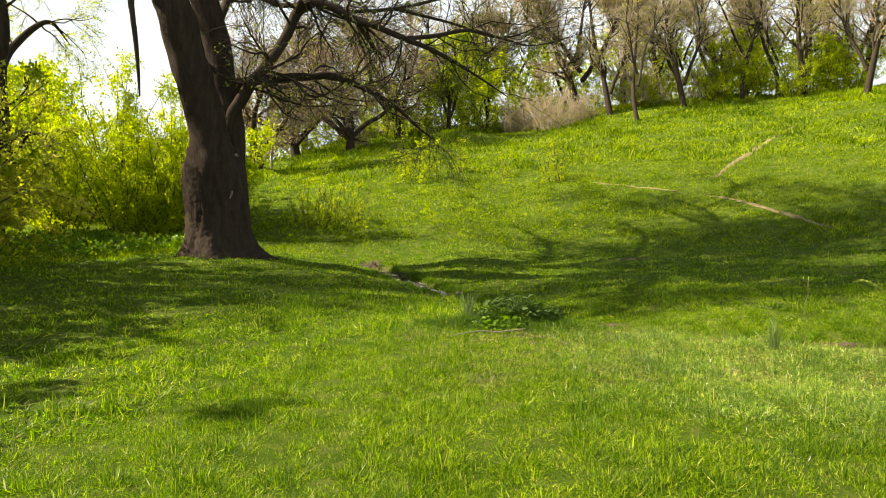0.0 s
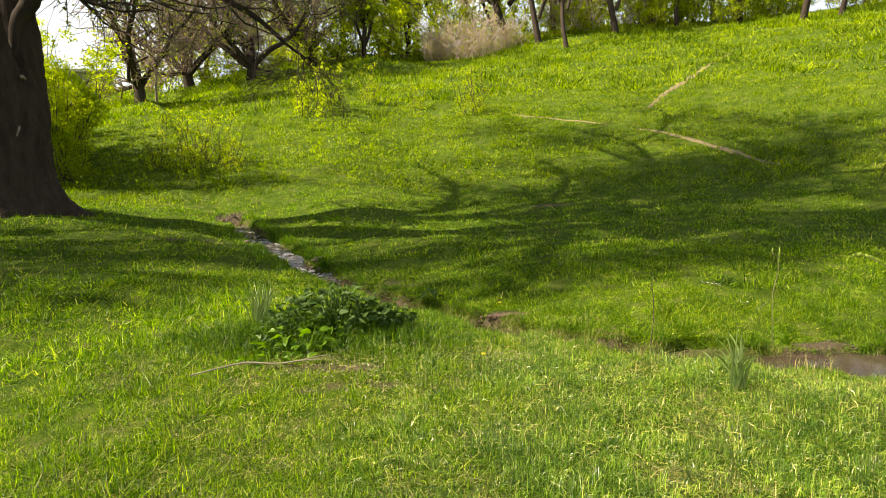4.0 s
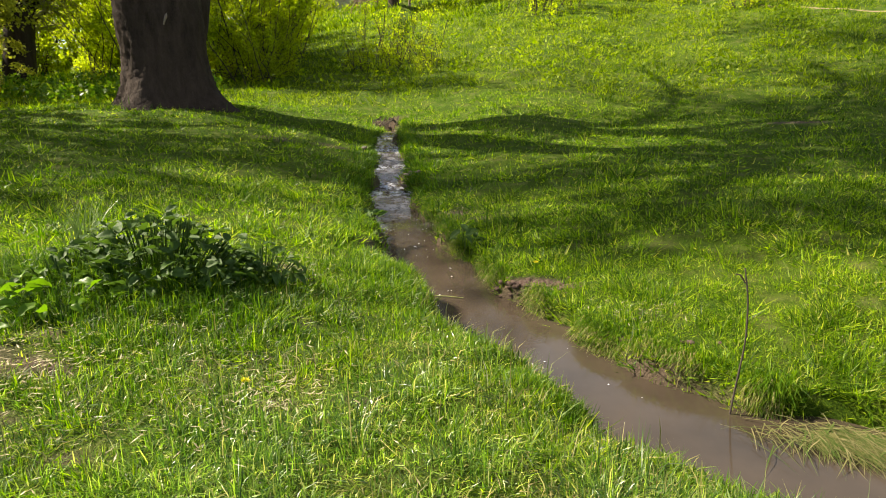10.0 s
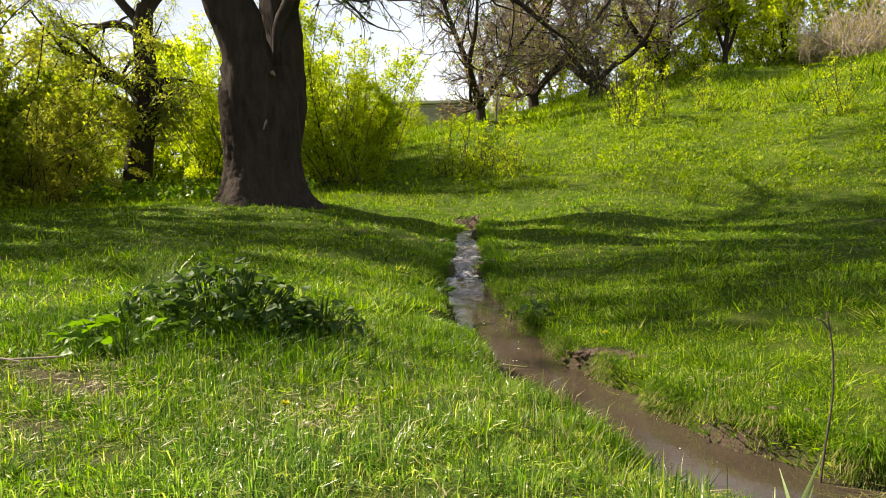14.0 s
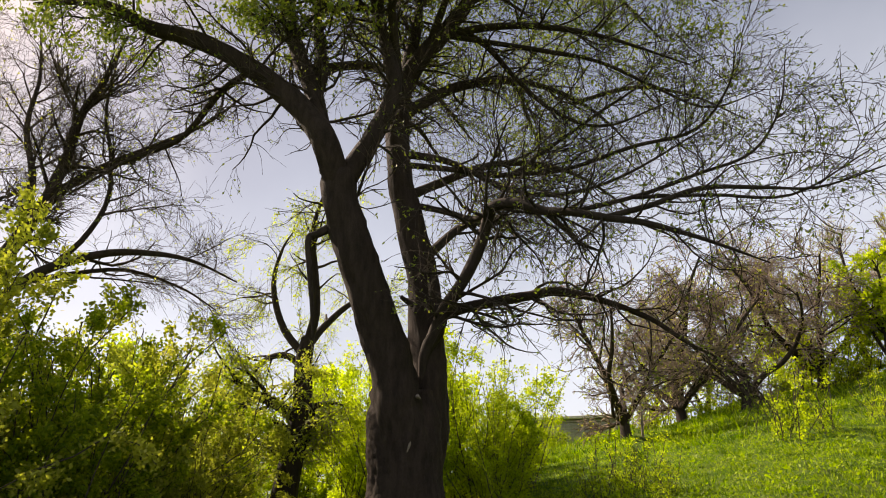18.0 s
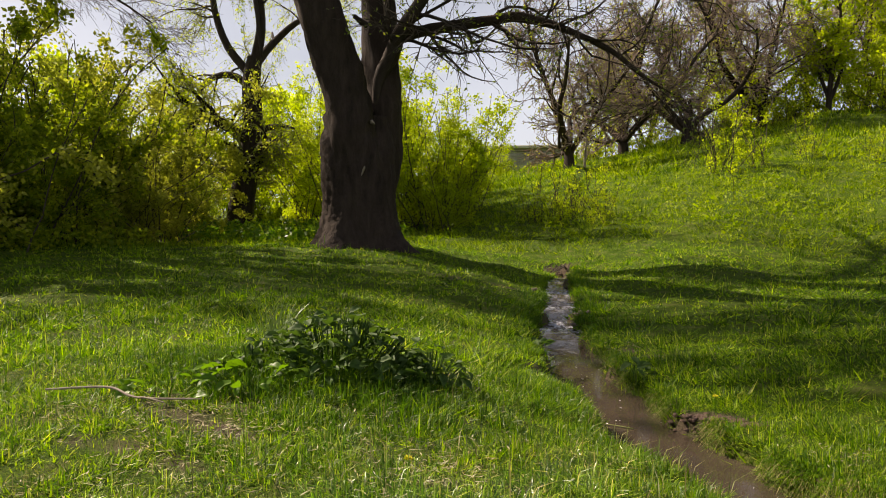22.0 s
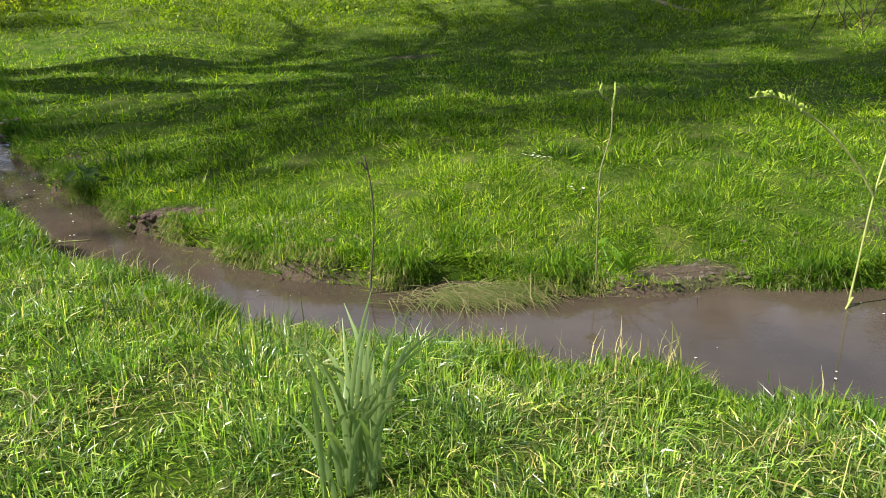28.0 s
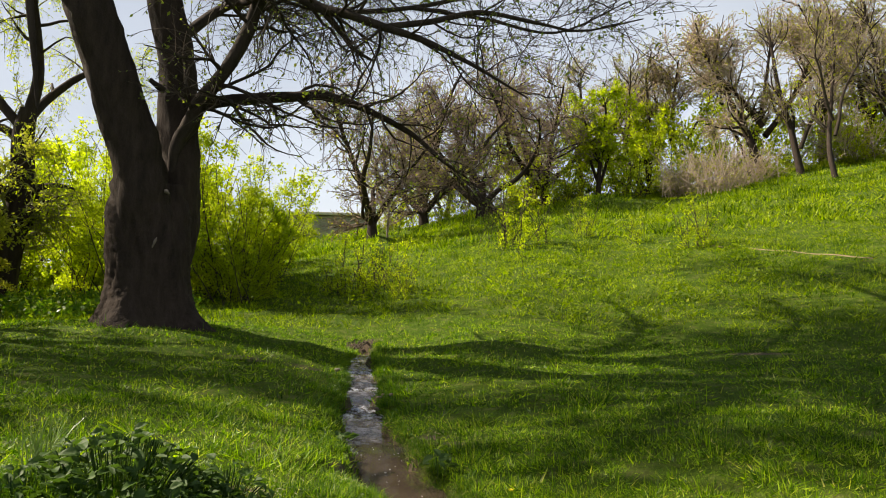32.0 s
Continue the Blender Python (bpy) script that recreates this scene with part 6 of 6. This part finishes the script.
turf("lawn_grass", gg, 14000, 8, (-8.0, 11.0, -5.0, 2.2), lambda x, y: y < 2.0 + 0.2 * np.sin(5 * x), (0.045, 0.09), (0.012, 0.02), 0.07, GRASS, "short lawn grass where the walk begins", 1.8, 1, 0.5)
turf("meadow_grass", gg, 46000, 10, (-17.0, 19.0, 3.0, 24.0), lambda x, y: (from_walk(x, y) >= 8.2) & (from_walk(x, y) < 17), (0.045, 0.10), (0.014, 0.026), 0.09, GRASS, "lawn grass on the flats beyond the stream", 2.2, 1, 0.8)
turf("meadow_grass", gg, 44000, 9, (-22.0, 30.0, 8.0, 40.0), lambda x, y: (from_walk(x, y) >= 17) & (from_walk(x, y) < 32), (0.08, 0.18), (0.018, 0.036), 0.16, MEADOW, "taller meadow grass on the foot of the hill", 1.6, 1, 1.6)
turf("hill_grass", gg, 22000, 8, (-20.0, 50.0, 26.0, 62.0), lambda x, y: (from_walk(x, y) >= 32) & (from_walk(x, y) < 60), (0.14, 0.34), (0.05, 0.09), 0.3, MEADOW, "rough meadow grass on the upper hillside", 1.4, 1, 3.0)


def bank_fringe(gen, count, name, first, last, reach, tall, wide, mat, label, want, bent=1.0, pull=1.0, sag=0.0):
    """Longer grass along one side of the water (want: +1 the lawn's side) that leans over the edge."""
    line_ = resample(STREAM, 900)
    line_ = line_[(line_[:, 1] > first) & (line_[:, 1] < last) & (line_[:, 0] < 9)]
    way_ = unit(np.gradient(line_[:, :2], axis=0))
    i = gen.integers(0, len(line_), count)
    s = gen.choice((-1, 1), count)
    off = line_[i, 2] + 0.02 + np.abs(gen.normal(size=count)) * reach
    x = line_[i, 0] - way_[i, 1] * off * s + gen.normal(size=count) * 0.03
    y = line_[i, 1] + way_[i, 0] * off * s + gen.normal(size=count) * 0.03
    over = np.arctan2(-way_[i, 0] * s * pull + 0.6 * gen.normal(size=count), way_[i, 1] * s * pull + 0.6 * gen.normal(size=count))
    d, side = shore(x, y)
    keep = (side == want) & (d > 0.0) & (clumpy(x, y, 0.45) > gen.uniform(0.1, 0.6, count)) & (spot_soil(x, y) < 0.5)
    x, y, over = x[keep], y[keep], over[keep]
    n = len(x)
    return blades(name, x, y, gen.uniform(*tall, n) * (0.25 + 1.4 * clumpy(x, y, 0.45)), gen.uniform(*wide, n), mat, gen, label, bent, 2, over, sag=sag)


def spot_soil(x, y):
    bare = np.zeros(x.shape)
    for cx, cy, rx, ry, much in SPOTS:
        bare = np.maximum(bare, much * (np.hypot((x - cx) / rx, (y - cy) / ry) < 0.9))
    return bare


turf("thatch", gg, 26000, 3, (-0.6, 6.2, 6.4, 10.2), lambda x, y: clumpy(x + 2, y, 1.3) > 0.42, (0.05, 0.10), (0.002, 0.004), 0.04, STRAW, "dead straw-coloured blades lying among the lawn grass", 4.5, 2, 0.4)
bank_fringe(gg, 34000, "bank_grass", 7.6, 14.5, 0.10, (0.045, 0.11), (0.004, 0.007), LUSH, "lush green grass hanging over the far edge of the stream", -1, 1.6, 0.9, 0.35)
bank_fringe(gg, 30000, "bank_grass", 7.6, 14.5, 0.16, (0.035, 0.095), (0.0035, 0.006), LUSH, "fresh green grass along the lawn's edge of the stream", 1, 1.0, 0.4)
bank_fringe(gg, 15000, "dead_grass", 7.6, 13.6, 0.015, (0.05, 0.11), (0.002, 0.0045), STRAW, "pale dead grass hanging down the undercut bank", -1, 2.2, 1.6, 0.7)
bank_fringe(gg, 1600, "dead_grass", 7.6, 11.0, 0.05, (0.08, 0.18), (0.003, 0.005), STRAW, "pale dead blades standing on the lawn's edge of the pool", 1, 0.6, 0.6)
bank_fringe(gg, 9000, "bank_grass", 14.5, 22.0, 0.18, (0.06, 0.13), (0.008, 0.014), LUSH, "green grass leaning over the upper rapids", -1)
bank_fringe(gg, 9000, "bank_grass", 14.5, 22.0, 0.18, (0.06, 0.13), (0.008, 0.014), LUSH, "green grass beside the upper rapids", 1)

# long dark grass round the dock
n = 44000
tx, ty = gg.normal(0.85, 0.62, n), gg.normal(9.72, 0.30, n)
grow_here = (clumpy(tx, ty, 0.3) > gg.uniform(0.1, 0.7, n)) & (spot_soil(tx, ty) < 0.5)
tx, ty = tx[grow_here], ty[grow_here]
mound = np.exp(-((tx - 0.9) / 0.7) ** 2 - ((ty - 9.85) / 0.35) ** 2)
blades("long_grass", tx, ty, gg.uniform(0.07, 0.16, len(tx)) * (0.7 + 1.3 * mound), gg.uniform(0.0025, 0.0055, len(tx)), LUSH, gg, "long dark green grass growing round the dock", 1.3, 2, lie(tx, ty, 0.4) + gg.normal(size=len(tx)), np.clip(gg.normal(-0.55, 0.35, len(tx)), -1, 1))

# flattened dry grass that trails into the pool
n = 1300
mx, my = gg.normal(4.72, 0.17, n), gg.normal(10.03, 0.05, n)
root = np.stack([mx, my, np.clip(height(mx, my), -0.465, -0.40) + gg.uniform(0.0, 0.035, n)], -1)
slide = unit(np.stack([gg.normal(0.55, 0.45, n), gg.normal(-0.6, 0.4, n), np.zeros(n)], -1)) * gg.uniform(0.10, 0.28, n)[:, None]
tip = root + slide
tip[:, 2] = np.maximum(-0.464, np.minimum(height(tip[:, 0], tip[:, 1]) + 0.01, root[:, 2]))
mid = (root + tip) / 2 + np.array([0, 0, 0.015])
across = unit(np.cross(slide, np.array([0.1, 0.05, 1.0]))) * gg.uniform(0.0012, 0.003, n)[:, None]
k = np.arange(n)[:, None] * 5
mat_verts = np.stack([root - across, root + across, mid + across, mid - across, tip], 1).reshape(-1, 3)
tagged(new("dry_grass_mat", mesh_from("dry_grass_mat", mat_verts, [k + np.array([[0, 1, 2, 3]]), k + np.array([[3, 2, 4]])], MAT_GRASS)), "flattened straw-coloured grass trailing into the pool", "dry grass", kind="stuff")

# weeds: sage-coloured and yellow-green leafy clumps on the lower hillside and under the shrubs
for name, count, box, size, mat, label in (("meadow_weeds", 200, (-7, 8, 24, 36), (0.08, 0.15), MEADOW, "pale leafy weeds standing in the meadow grass"),
                                           ("ground_cover", 260, (-16, -8, 19.5, 23.5), (0.09, 0.16), LUSH, "bright green leafy ground cover below the shrubs"),
                                           ("nettles", 240, (-13, -9, 5, 16), (0.08, 0.14), GREEN_LEAF, "dark green nettles along the edge of the bushes")):
    cx, cy = gg.uniform(box[0], box[1], count), gg.uniform(box[2], box[3], count)
    if name == "nettles":
        cx = -10.0 - 0.1 * np.abs(cy - 10) + gg.normal(size=count) * 0.5
    px, py = np.repeat(cx, 16) + gg.normal(size=count * 16) * 0.16, np.repeat(cy, 16) + gg.normal(size=count * 16) * 0.16
    spot = np.stack([px, py, height(px, py) + gg.uniform(0.02, 0.42, len(px))], -1)
    v, q = leaf_quads(spot, gg.normal(size=spot.shape) + np.array([0, 0, 0.4]), gg.uniform(*size, len(px)), 0.3, gg)
    tagged(new(name, mesh_from(name, v, [q], mat)), label, "weeds", kind="stuff")
